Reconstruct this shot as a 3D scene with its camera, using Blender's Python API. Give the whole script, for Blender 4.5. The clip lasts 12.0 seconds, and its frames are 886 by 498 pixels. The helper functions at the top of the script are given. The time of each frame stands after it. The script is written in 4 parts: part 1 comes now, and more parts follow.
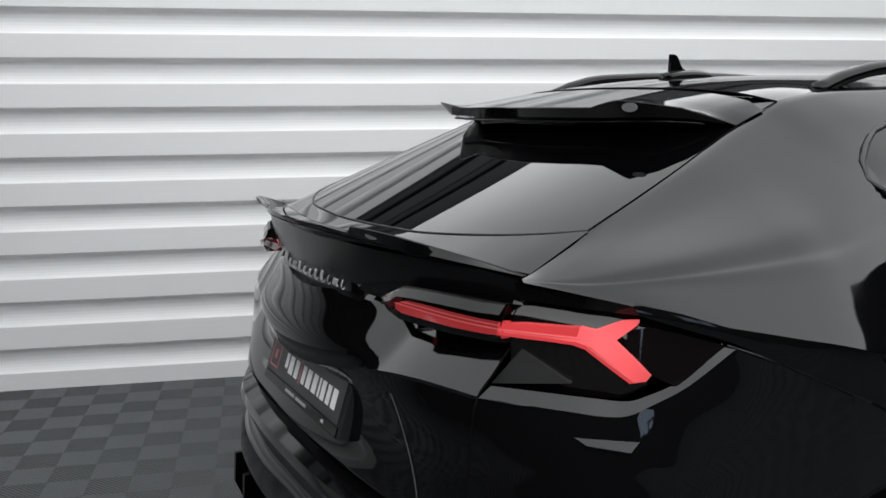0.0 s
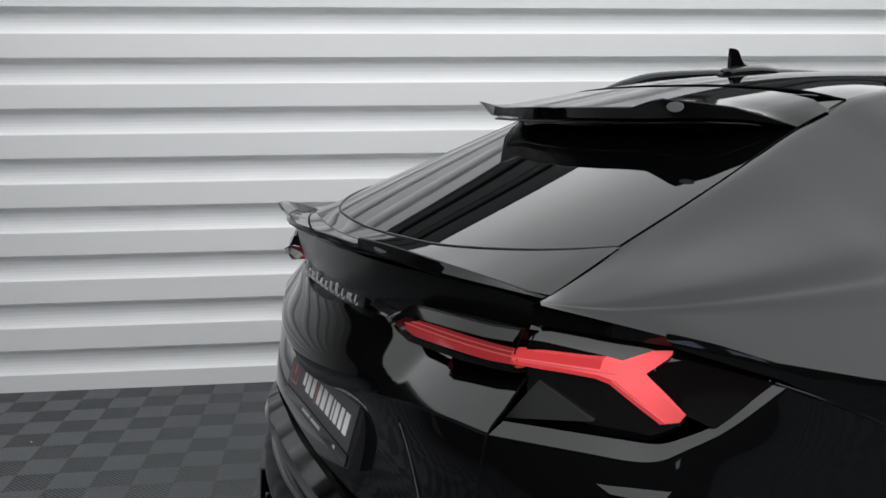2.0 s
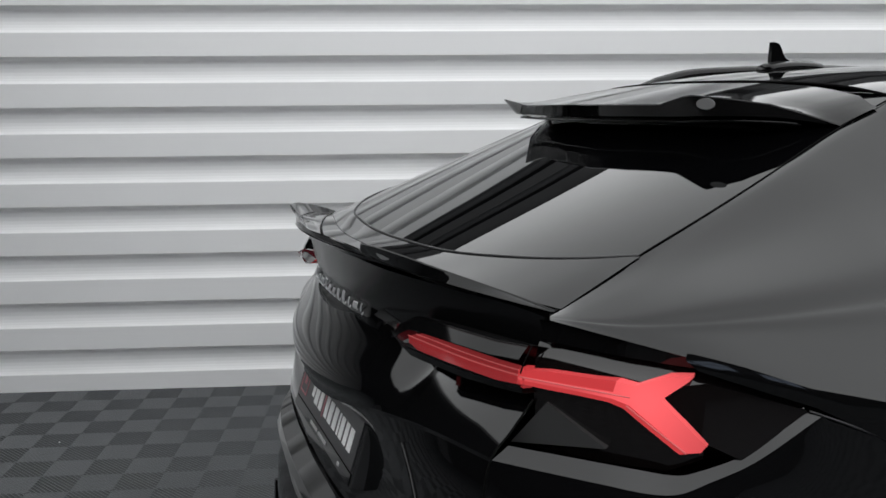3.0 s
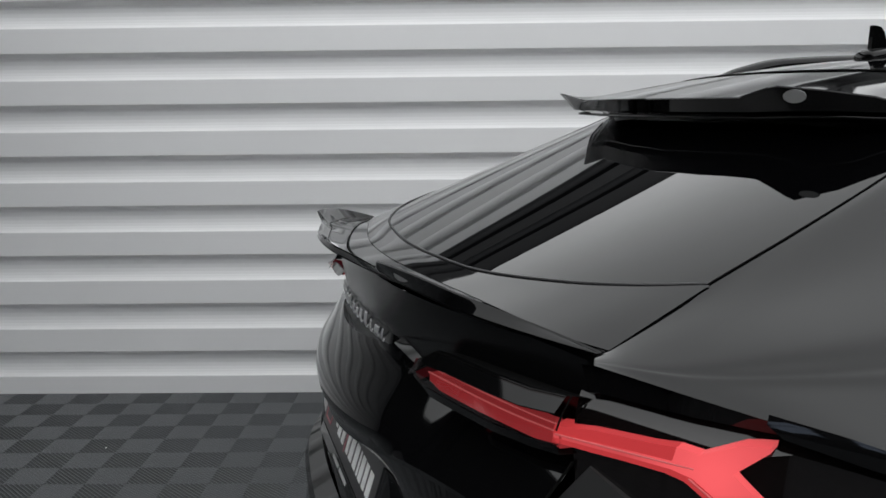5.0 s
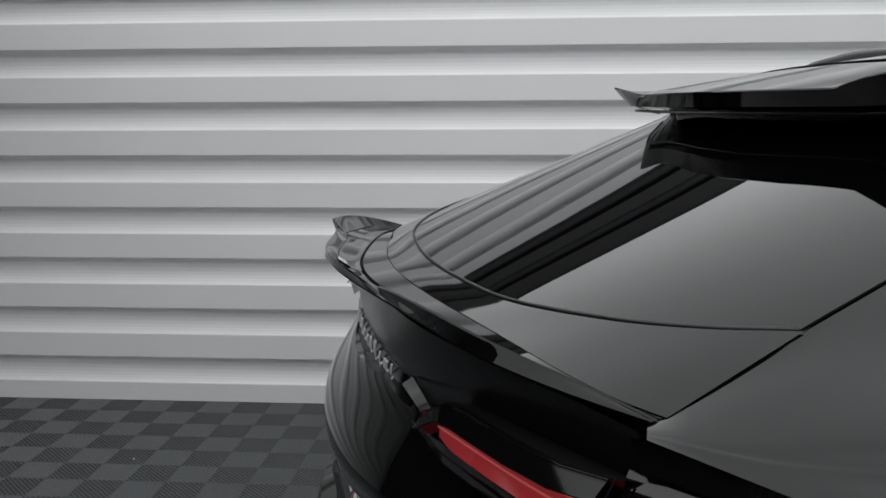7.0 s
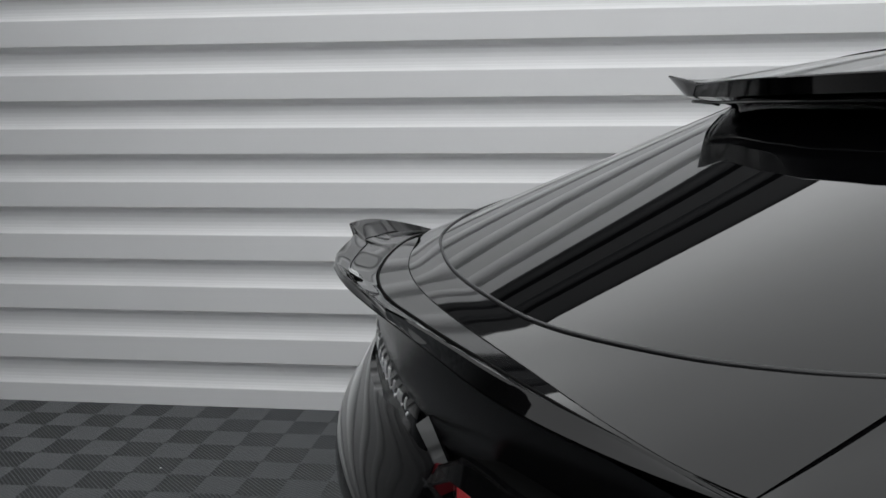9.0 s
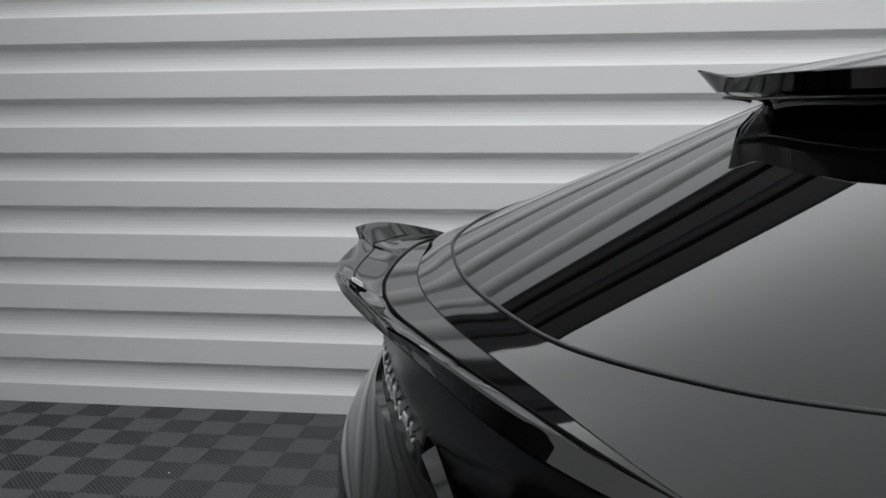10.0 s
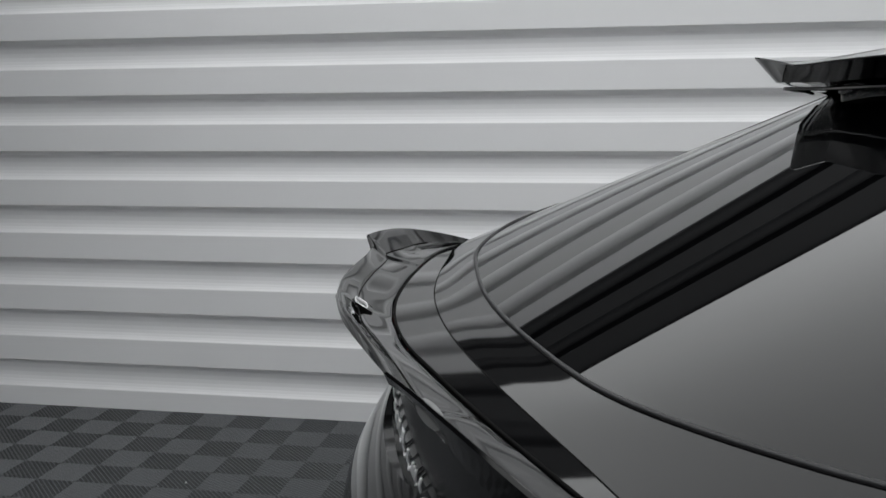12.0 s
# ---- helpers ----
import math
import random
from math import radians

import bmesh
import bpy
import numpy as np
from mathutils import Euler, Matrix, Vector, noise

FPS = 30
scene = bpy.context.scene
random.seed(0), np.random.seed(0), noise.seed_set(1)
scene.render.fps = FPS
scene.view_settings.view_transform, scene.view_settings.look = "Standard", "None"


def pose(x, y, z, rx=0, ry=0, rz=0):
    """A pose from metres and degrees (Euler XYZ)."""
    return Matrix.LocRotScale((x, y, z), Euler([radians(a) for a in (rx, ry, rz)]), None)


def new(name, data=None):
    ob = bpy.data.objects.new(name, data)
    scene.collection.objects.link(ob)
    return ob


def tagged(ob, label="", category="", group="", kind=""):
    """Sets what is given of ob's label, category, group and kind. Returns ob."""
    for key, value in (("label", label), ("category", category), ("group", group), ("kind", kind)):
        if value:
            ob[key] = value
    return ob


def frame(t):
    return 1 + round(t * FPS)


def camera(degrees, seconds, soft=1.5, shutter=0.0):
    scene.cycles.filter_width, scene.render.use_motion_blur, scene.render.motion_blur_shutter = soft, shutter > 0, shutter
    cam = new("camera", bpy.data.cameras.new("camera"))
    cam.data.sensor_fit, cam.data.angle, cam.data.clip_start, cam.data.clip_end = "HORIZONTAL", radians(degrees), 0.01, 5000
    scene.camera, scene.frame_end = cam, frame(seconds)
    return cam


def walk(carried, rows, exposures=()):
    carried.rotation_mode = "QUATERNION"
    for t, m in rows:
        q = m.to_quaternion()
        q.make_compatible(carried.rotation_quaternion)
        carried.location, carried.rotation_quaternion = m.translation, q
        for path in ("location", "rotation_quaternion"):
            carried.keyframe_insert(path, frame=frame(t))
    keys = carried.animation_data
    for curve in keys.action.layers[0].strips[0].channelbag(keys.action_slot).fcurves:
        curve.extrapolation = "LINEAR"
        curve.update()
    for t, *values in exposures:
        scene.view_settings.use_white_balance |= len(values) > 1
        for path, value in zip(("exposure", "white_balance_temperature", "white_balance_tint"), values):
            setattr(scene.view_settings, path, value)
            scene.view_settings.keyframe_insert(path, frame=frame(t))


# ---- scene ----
# The car's own axes: x forward, y to its left, z up; the floor is z = 0.
cam = camera(52.0, 12.0, soft=1.6)
ROWS = [
    (0.0, -0.593, -2.027, 1.564, -27.37, -8.96, 0.39),
    (0.5, -0.559, -2.007, 1.573, -26.43, -9.08, 0.47),
    (1.0, -0.516, -1.981, 1.570, -25.25, -8.99, 0.49),
    (1.5, -0.468, -1.950, 1.568, -23.95, -9.00, 0.48),
    (2.0, -0.417, -1.915, 1.563, -22.59, -8.94, 0.49),
    (2.5, -0.367, -1.876, 1.559, -21.17, -8.90, 0.52),
    (3.0, -0.314, -1.833, 1.557, -19.70, -8.91, 0.49),
    (5.0, -0.173, -1.622, 1.551, -15.07, -9.02, 0.60),
    (5.5, -0.146, -1.562, 1.544, -14.11, -8.89, 0.42),
    (6.0, -0.118, -1.503, 1.544, -13.26, -8.93, 0.47),
    (6.5, -0.089, -1.445, 1.540, -12.38, -8.89, 0.39),
    (7.0, -0.064, -1.387, 1.535, -11.48, -8.84, 0.28),
    (9.0, -0.004, -1.201, 1.520, -8.74, -8.85, 0.48),
    (9.5, 0.008, -1.151, 1.517, -8.13, -8.86, 0.46),
    (10.0, 0.018, -1.103, 1.515, -7.66, -8.89, 0.41),
    (10.5, 0.029, -1.056, 1.512, -7.19, -8.87, 0.35),
    (11.0, 0.038, -1.012, 1.511, -6.73, -8.91, 0.45),
    (11.5, 0.045, -0.977, 1.508, -6.16, -8.89, 0.47),
    (12.0, 0.052, -0.937, 1.506, -5.73, -8.96, 0.50),
]
EXPOSURES = [(0.0, 0.23), (2.0, 0.10), (5.0, -0.18), (7.0, -0.27), (9.0, -0.26), (12.0, -0.24)]
walk(cam, [(t, pose(x, y, z, 90 + pitch, roll, yaw)) for t, x, y, z, yaw, pitch, roll in ROWS], EXPOSURES)


# ---- light ----
world = bpy.data.worlds.new("world")
scene.world = world
world.use_nodes = True
world.node_tree.nodes["Background"].inputs[0].default_value = (0.55, 0.6, 0.68, 1)
world.node_tree.nodes["Background"].inputs[1].default_value = 0.02


# ---- materials ----
def mat(name, colour, rough=0.5, metal=0.0, coat=0.0, coat_rough=0.03, spec=0.5, noise_scale=0.0, noise_mix=0.0, bump=0.0, bump_scale=200.0, rough_var=0.0, emit=None, emit_strength=0.0):
    m = bpy.data.materials.new(name)
    m.use_nodes = True
    nt = m.node_tree
    b = nt.nodes["Principled BSDF"]
    b.inputs["Base Color"].default_value = (*colour, 1)
    b.inputs["Roughness"].default_value = rough
    b.inputs["Metallic"].default_value = metal
    b.inputs["Coat Weight"].default_value = coat
    b.inputs["Coat Roughness"].default_value = coat_rough
    b.inputs["Specular IOR Level"].default_value = spec
    if emit:
        b.inputs["Emission Color"].default_value = (*emit, 1)
        b.inputs["Emission Strength"].default_value = emit_strength
    geo = nt.nodes.new("ShaderNodeTexCoord")
    if noise_mix or rough_var:
        n = nt.nodes.new("ShaderNodeTexNoise")
        n.inputs["Scale"].default_value = noise_scale
        n.inputs["Detail"].default_value = 6
        nt.links.new(geo.outputs["Object"], n.inputs["Vector"])
        if noise_mix:
            mix = nt.nodes.new("ShaderNodeMix")
            mix.data_type = "RGBA"
            mix.inputs["A"].default_value = (*[c * (1 - noise_mix) for c in colour], 1)
            mix.inputs["B"].default_value = (*[min(1, c * (1 + noise_mix)) for c in colour], 1)
            nt.links.new(n.outputs["Fac"], mix.inputs["Factor"])
            nt.links.new(mix.outputs["Result"], b.inputs["Base Color"])
        if rough_var:
            mr = nt.nodes.new("ShaderNodeMapRange")
            mr.inputs["From Min"].default_value, mr.inputs["From Max"].default_value = 0.3, 0.7
            mr.inputs["To Min"].default_value, mr.inputs["To Max"].default_value = max(0, rough - rough_var), rough + rough_var
            nt.links.new(n.outputs["Fac"], mr.inputs["Value"])
            nt.links.new(mr.outputs["Result"], b.inputs["Roughness"])
    if bump:
        n2 = nt.nodes.new("ShaderNodeTexNoise")
        n2.inputs["Scale"].default_value = bump_scale
        n2.inputs["Detail"].default_value = 4
        nt.links.new(geo.outputs["Object"], n2.inputs["Vector"])
        bm_node = nt.nodes.new("ShaderNodeBump")
        bm_node.inputs["Strength"].default_value = bump
        bm_node.inputs["Distance"].default_value = 0.002
        nt.links.new(n2.outputs["Fac"], bm_node.inputs["Height"])
        nt.links.new(bm_node.outputs["Normal"], b.inputs["Normal"])
    return m


PAINT = mat("black_paint", (0.0024, 0.0024, 0.0027), 0.04, spec=0.42, noise_scale=3, rough_var=0.015)
GLOSS = mat("gloss_black_plastic", (0.0024, 0.0024, 0.0026), 0.05, spec=0.3, noise_scale=8, rough_var=0.02)
SATIN = mat("satin_black_plastic", (0.003, 0.003, 0.0033), 0.24, spec=0.3, noise_scale=8, rough_var=0.04)
GLASS_DARK = mat("tinted_glass", (0.001, 0.001, 0.0012), 0.015, spec=0.38)
TRIM = mat("dark_trim", (0.012, 0.012, 0.013), 0.45, noise_scale=40, noise_mix=0.2)
GAP = mat("panel_gap", (0.002, 0.002, 0.002), 0.8, spec=0.08)
RUBBER = mat("rubber", (0.012, 0.012, 0.012), 0.75, noise_scale=60, noise_mix=0.3)
SHEET = mat("white_sheet_metal", (0.80, 0.80, 0.805), 0.42, noise_scale=1.4, noise_mix=0.03, rough_var=0.06, bump=0.06, bump_scale=6)
TILE = mat("grey_plastic_tile", (0.044, 0.046, 0.048), 0.6, spec=0.2, noise_scale=30, noise_mix=0.15, rough_var=0.08)
RED = mat("red_light_bar", (0.25, 0.01, 0.014), 0.25, emit=(1.0, 0.11, 0.12), emit_strength=0.19)
RED_FORK = mat("red_light_fork", (0.25, 0.01, 0.014), 0.25, emit=(1.0, 0.14, 0.15), emit_strength=0.66)
nt = RED_FORK.node_tree
away, rng, co = nt.nodes.new("ShaderNodeVectorMath"), nt.nodes.new("ShaderNodeMapRange"), nt.nodes.new("ShaderNodeTexCoord")
mirror_y = nt.nodes.new("ShaderNodeVectorMath")
mirror_y.operation, away.operation = "ABSOLUTE", "DISTANCE"
away.inputs[1].default_value = (0.330, 0.825, 1.165)
for key, value in zip(("From Min", "From Max", "To Min", "To Max"), (0.01, 0.10, 0.92, 0.50)):
    rng.inputs[key].default_value = value
nt.links.new(co.outputs["Object"], mirror_y.inputs[0])
nt.links.new(mirror_y.outputs["Vector"], away.inputs[0])
nt.links.new(away.outputs["Value"], rng.inputs["Value"])
nt.links.new(rng.outputs["Result"], nt.nodes["Principled BSDF"].inputs["Emission Strength"])
SMOKED = mat("smoked_lens", (0.004, 0.003, 0.003), 0.05)
CHROME = mat("satin_silver", (0.8, 0.8, 0.81), 0.25, metal=0.3)
WHITE_INK = mat("white_print", (0.75, 0.75, 0.75), 0.5)
PANEL = mat("light_cloth", (0.9, 0.9, 0.9), 0.9, emit=(0.98, 1.0, 1.01), emit_strength=1.0)
CLOTH_STEPS = [(-7.6, 2.2), (-6.0, 2.4), (-3.8, 2.6), (-2.0, 2.0), (0.0, 1.5), (1.4, 1.4), (2.2, 1.6), (2.75, 1.8), (3.2, 1.85)]  # brightness along the cloth, by y


def cloth_light(m, steps):
    """Uneven glow put into the cloth along y, set for the wall and reflections."""
    nt = m.node_tree
    co = nt.nodes.new("ShaderNodeTexCoord")
    sep = nt.nodes.new("ShaderNodeSeparateXYZ")
    nt.links.new(co.outputs["Object"], sep.inputs[0])
    lo, hi = steps[0][0], steps[-1][0]
    top = max(v for _, v in steps)
    mr = nt.nodes.new("ShaderNodeMapRange")
    mr.inputs["From Min"].default_value, mr.inputs["From Max"].default_value = lo, hi
    nt.links.new(sep.outputs["Y"], mr.inputs["Value"])
    ramp = nt.nodes.new("ShaderNodeValToRGB")
    ramp.color_ramp.interpolation = "B_SPLINE"
    while len(ramp.color_ramp.elements) < len(steps):
        ramp.color_ramp.elements.new(0.5)
    for e, (y, v) in zip(ramp.color_ramp.elements, steps):
        e.position, e.color = (y - lo) / (hi - lo), (v / top, v / top, v / top, 1)
    nt.links.new(mr.outputs["Result"], ramp.inputs["Fac"])
    mul = nt.nodes.new("ShaderNodeMath")
    mul.operation = "MULTIPLY"
    mul.inputs[1].default_value = top
    nt.links.new(ramp.outputs["Color"], mul.inputs[0])
    nt.links.new(mul.outputs[0], nt.nodes["Principled BSDF"].inputs["Emission Strength"])


cloth_light(PANEL, CLOTH_STEPS)
BADGE = mat("grey_badge", (0.16, 0.16, 0.16), 0.45)
CONCRETE = mat("plaster", (0.014, 0.014, 0.0145), 0.8, noise_scale=3, noise_mix=0.1)
RED_EDGE = mat("bright_red_edge", (0.3, 0.03, 0.035), 0.2, emit=(1.0, 0.22, 0.22), emit_strength=0.34)
LED = mat("plate_led", (0.8, 0.8, 0.9), 0.3, emit=(0.45, 0.5, 1.0), emit_strength=1.6)
FACET = mat("dull_facet", (0.03, 0.03, 0.03), 0.35)
PLATE_BLACK = mat("plate_black", (0.02, 0.02, 0.021), 0.35)
PINK = mat("faded_pink_print", (0.35, 0.12, 0.14), 0.5)
GREY_INK = mat("grey_print", (0.35, 0.35, 0.35), 0.5)
RIM = mat("dark_alloy", (0.03, 0.03, 0.032), 0.3, metal=0.6)
RIB = mat("ribbed_tile", (0.075, 0.079, 0.084), 0.5, noise_scale=25, noise_mix=0.12)
SHEET_DARK = mat("dark_sheet_metal", (0.016, 0.0165, 0.018), 0.45, noise_scale=1.4, noise_mix=0.05)
def clear_cover(name):
    """Clear plastic: see-through, with a gloss that grows towards grazing."""
    m = bpy.data.materials.new(name)
    m.use_nodes = True
    nt = m.node_tree
    nt.nodes.remove(nt.nodes["Principled BSDF"])
    see, gloss, lw, powr, add, mix = (nt.nodes.new(n) for n in ("ShaderNodeBsdfTransparent", "ShaderNodeBsdfGlossy", "ShaderNodeLayerWeight", "ShaderNodeMath", "ShaderNodeMath", "ShaderNodeMixShader"))
    see.inputs["Color"].default_value = (0.88, 0.84, 0.84, 1)
    gloss.inputs["Roughness"].default_value = 0.02
    lw.inputs["Blend"].default_value = 0.5
    powr.operation, add.operation = "POWER", "MULTIPLY_ADD"
    powr.inputs[1].default_value = 5
    add.inputs[1].default_value, add.inputs[2].default_value = 0.96, 0.04
    nt.links.new(lw.outputs["Facing"], powr.inputs[0])
    nt.links.new(powr.outputs[0], add.inputs[0])
    nt.links.new(add.outputs[0], mix.inputs[0])
    nt.links.new(see.outputs[0], mix.inputs[1])
    nt.links.new(gloss.outputs[0], mix.inputs[2])
    nt.links.new(mix.outputs[0], nt.nodes["Material Output"].inputs["Surface"])
    return m


RED_CAP = mat("dull_red_cap", (0.09, 0.010, 0.016), 0.12, emit=(1.0, 0.14, 0.18), emit_strength=0.012)
RED_SIDE = mat("red_light_side", (0.25, 0.01, 0.014), 0.25, emit=(1.0, 0.09, 0.095), emit_strength=0.4)
CLEAR = clear_cover("clear_cover")
SKY_PANE = mat("daylight_pane", (0.3, 0.32, 0.36), 0.1, emit=(0.62, 0.76, 1.0), emit_strength=1.6)
DARK_FRAME = mat("dark_window_frame", (0.02, 0.02, 0.022), 0.5)


# ---- building helpers ----
def mesh_object(name, bm, material, parent=None, label="", smooth=True):
    for f in bm.faces:
        f.smooth = smooth
    if smooth:
        for e in bm.edges:
            if len(e.link_faces) == 2 and e.calc_face_angle(0) > 0.42:
                e.smooth = False
    me = bpy.data.meshes.new(name)
    bm.to_mesh(me)
    bm.free()
    for m in material if isinstance(material, (list, tuple)) else (material,):
        me.materials.append(m)
    ob = new(name, me)
    ob.parent = parent
    if label:
        tagged(ob, label)
    return ob


def part(name, bm, material, parent, label="", smooth=True):
    return mesh_object(name, bm, material, parent, label, smooth)


def spline(points, n):
    """n points along a Catmull-Rom curve through the given ones, evenly by length."""
    p = np.array(points, float)
    if len(p) == 2:
        return p[0] + np.linspace(0, 1, n)[:, None] * (p[1] - p[0])
    ext = np.vstack([2 * p[0] - p[1], p, 2 * p[-1] - p[-2]])
    out = []
    for i in range(1, len(ext) - 2):
        a, b, c, d = ext[i - 1:i + 3]
        for u in np.linspace(0, 1, 12, endpoint=False):
            out.append(0.5 * (2 * b + (c - a) * u + (2 * a - 5 * b + 4 * c - d) * u * u + (3 * b - a - 3 * c + d) * u ** 3))
    out = np.array(out + [p[-1]])
    s = np.r_[0, np.cumsum(np.linalg.norm(np.diff(out, axis=0), axis=1))]
    want = np.linspace(0, s[-1], n)
    return np.stack([np.interp(want, s, out[:, k]) for k in range(3)], -1)


def sym(points):
    """A curve from the right edge over the middle to the mirrored left edge."""
    p = [tuple(q) for q in points]
    return p + [(x, -y, z) for x, y, z in reversed(p) if abs(y) > 1e-6]


def mirrored(curves):
    return [[(x, -y, z) for x, y, z in c] for c in curves]


def grid_of(curves, nu, nv, across="spline"):
    rows = [spline(c, nu) for c in curves]
    g = []
    for i in range(nu):
        col = [r[i] for r in rows]
        g.append(spline(col, nv) if across == "spline" else np.array(col))
    return np.array(g)


def sheet(bm, g, flip=False):
    """A surface from a grid of points."""
    v = [[bm.verts.new(p) for p in row] for row in g]
    for i in range(len(v) - 1):
        for j in range(len(v[0]) - 1):
            q = (v[i][j], v[i + 1][j], v[i + 1][j + 1], v[i][j + 1])
            try:
                bm.faces.new(q[::-1] if flip else q)
            except ValueError:
                pass
    return v


def loft(curves, nu=24, nv=12, flip=False, across="spline", thick=0.0):
    bm = bmesh.new()
    sheet(bm, grid_of(curves, nu, nv, across), flip)
    bmesh.ops.remove_doubles(bm, verts=bm.verts, dist=1e-5)
    if thick:
        bmesh.ops.solidify(bm, geom=bm.faces[:], thickness=thick)
    return bm


def tube(bm, points, radius, n=48, sides=8, flat=1.0):
    """A round bar along a curve."""
    p = spline(points, n)
    rings = []
    for i in range(len(p)):
        d = Vector(p[min(i + 1, len(p) - 1)] - p[max(i - 1, 0)]).normalized()
        side = d.cross(Vector((0, 0, 1)))
        side = side.normalized() if side.length > 1e-4 else Vector((1, 0, 0))
        up = side.cross(d)
        rings.append([bm.verts.new(Vector(p[i]) + radius * (math.cos(a) * side + flat * math.sin(a) * up)) for a in np.linspace(0, 2 * math.pi, sides, endpoint=False)])
    for a, b in zip(rings, rings[1:]):
        for k in range(sides):
            bm.faces.new((a[k], a[(k + 1) % sides], b[(k + 1) % sides], b[k]))
    bm.faces.new(rings[0][::-1])
    bm.faces.new(rings[-1])
    return bm


def box(bm, lo, hi, bevel=0.0):
    m = Matrix.LocRotScale([(a + b) / 2 for a, b in zip(lo, hi)], None, [b - a for a, b in zip(lo, hi)])
    made = bmesh.ops.create_cube(bm, size=1, matrix=m)
    if bevel:
        es = {e for v in made["verts"] for e in v.link_edges}
        bmesh.ops.bevel(bm, geom=list(es), offset=bevel, segments=2, affect="EDGES", profile=0.7)
    return bm


def thing(name, label, category, group="", kind="", at=(0, 0, 0)):
    ob = new(name)
    ob.location = at
    return tagged(ob, label, category, group, kind)


# ---- the room: its axes run along the corrugated wall ----
WALL_TURN = -15.88
WALL_FAR = 3.184
ROOM = pose(0, 0, 0, 0, 0, WALL_TURN)


def in_room(ob):
    ob.matrix_basis = ROOM @ ob.matrix_basis
    return ob


PITCH, FIRST = 0.2661, 0.2357
WALL_TOP = 3.16
DARK_FROM = 2.48


def corrugated(bm, x0, x1, y, z_low, z_top):
    """Cladding: flat crests, an undercut below each, a recess and a slope that looks up."""
    prof = [(0.0, z_low)]
    z = FIRST
    while z - 0.14 < z_low:
        z += PITCH
    while z < z_top + 0.001:
        # a hollow that looks up and turns upright, undercut, lower edge of the next crest
        prof += [(0.0, z - 0.139), (0.003, z - 0.1355), (0.012, z - 0.131), (0.024, z - 0.122), (0.035, z - 0.110), (0.044, z - 0.095), (0.051, z - 0.077), (0.055, z - 0.056), (0.056, z - 0.034), (0.053, z - 0.021), (0.004, z - 0.001), (0.0, z + 0.003)]
        z += PITCH
    prof.append((0.0, z_top))
    ring = [[bm.verts.new((x, y + d, h)) for d, h in prof] for x in (x0, x1)]
    back = [[bm.verts.new((x, y + 0.12, h)) for h in (z_low, z_top)] for x in (x0, x1)]
    for k in range(len(prof) - 1):
        bm.faces.new((ring[0][k], ring[1][k], ring[1][k + 1], ring[0][k + 1]))
    bm.faces.new((back[0][0], back[0][1], back[1][1], back[1][0]))
    return bm


bm = bmesh.new()
corrugated(bm, -9, 9, WALL_FAR, 0.0, DARK_FROM)
in_room(tagged(mesh_object("wall_north", bm, SHEET, smooth=False), "white corrugated sheet-metal wall with horizontal ribs", "wall", kind="structure"))
bm = bmesh.new()
corrugated(bm, -9, 9, WALL_FAR, DARK_FROM, WALL_TOP)
in_room(tagged(mesh_object("wall_north_upper", bm, SHEET_DARK, smooth=False), "dark grey corrugated band along the top of the wall", "wall", kind="structure"))
bm = bmesh.new()
box(bm, (-9, -8, -0.1), (9, WALL_FAR + 0.12, -0.0037))
floor = in_room(tagged(mesh_object("floor", bm, TILE, smooth=False), "dark grey interlocking ribbed plastic floor tiles", "floor", kind="structure"))
bm = bmesh.new()
box(bm, (-9, -8, WALL_TOP), (9, WALL_FAR + 0.12, WALL_TOP + 0.1))
in_room(tagged(mesh_object("ceiling", bm, CONCRETE, smooth=False), "plain grey ceiling", "ceiling", kind="structure"))
SOUTH = -7.85
for nm, lo, hi in (("wall_south", (-9, SOUTH - 0.1, 0), (9, SOUTH, WALL_TOP)), ("wall_west", (-9.1, -8, 0), (-9, WALL_FAR, WALL_TOP)), ("wall_east", (9, -8, 0), (9.1, WALL_FAR, WALL_TOP))):
    bm = bmesh.new()
    box(bm, lo, hi)
    in_room(tagged(mesh_object(nm, bm, CONCRETE, smooth=False), "plain dark grey workshop wall", "wall", kind="structure"))
# daylight windows in the south wall, with dark surrounds
for k, x0 in enumerate((-0.6, 1.2)):
    bm = bmesh.new()
    for lo, hi in (((x0, 1.20), (x0 + 1.3, 1.26)), ((x0, 2.24), (x0 + 1.3, 2.30)), ((x0, 1.26), (x0 + 0.06, 2.24)), ((x0 + 1.24, 1.26), (x0 + 1.3, 2.24)), ((x0 + 0.62, 1.26), (x0 + 0.68, 2.24)), ((x0 + 0.06, 1.86), (x0 + 0.62, 1.90)), ((x0 + 0.68, 1.86), (x0 + 1.24, 1.90))):
        box(bm, (lo[0], SOUTH + 0.002, lo[1]), (hi[0], SOUTH + 0.07, hi[1]))
    window = in_room(tagged(mesh_object("window_%d" % (k + 1), bm, DARK_FRAME, smooth=False), "dark-framed workshop window with pale blue daylight panes", "window", kind="structure"))
    for px in (x0 + 0.06, x0 + 0.68):
        for z0, z1 in ((1.26, 1.86), (1.90, 2.24)):
            bm = bmesh.new()
            box(bm, (px, SOUTH + 0.02, z0), (px + 0.56, SOUTH + 0.03, z1))
            part("pane", bm, SKY_PANE, window, smooth=False)
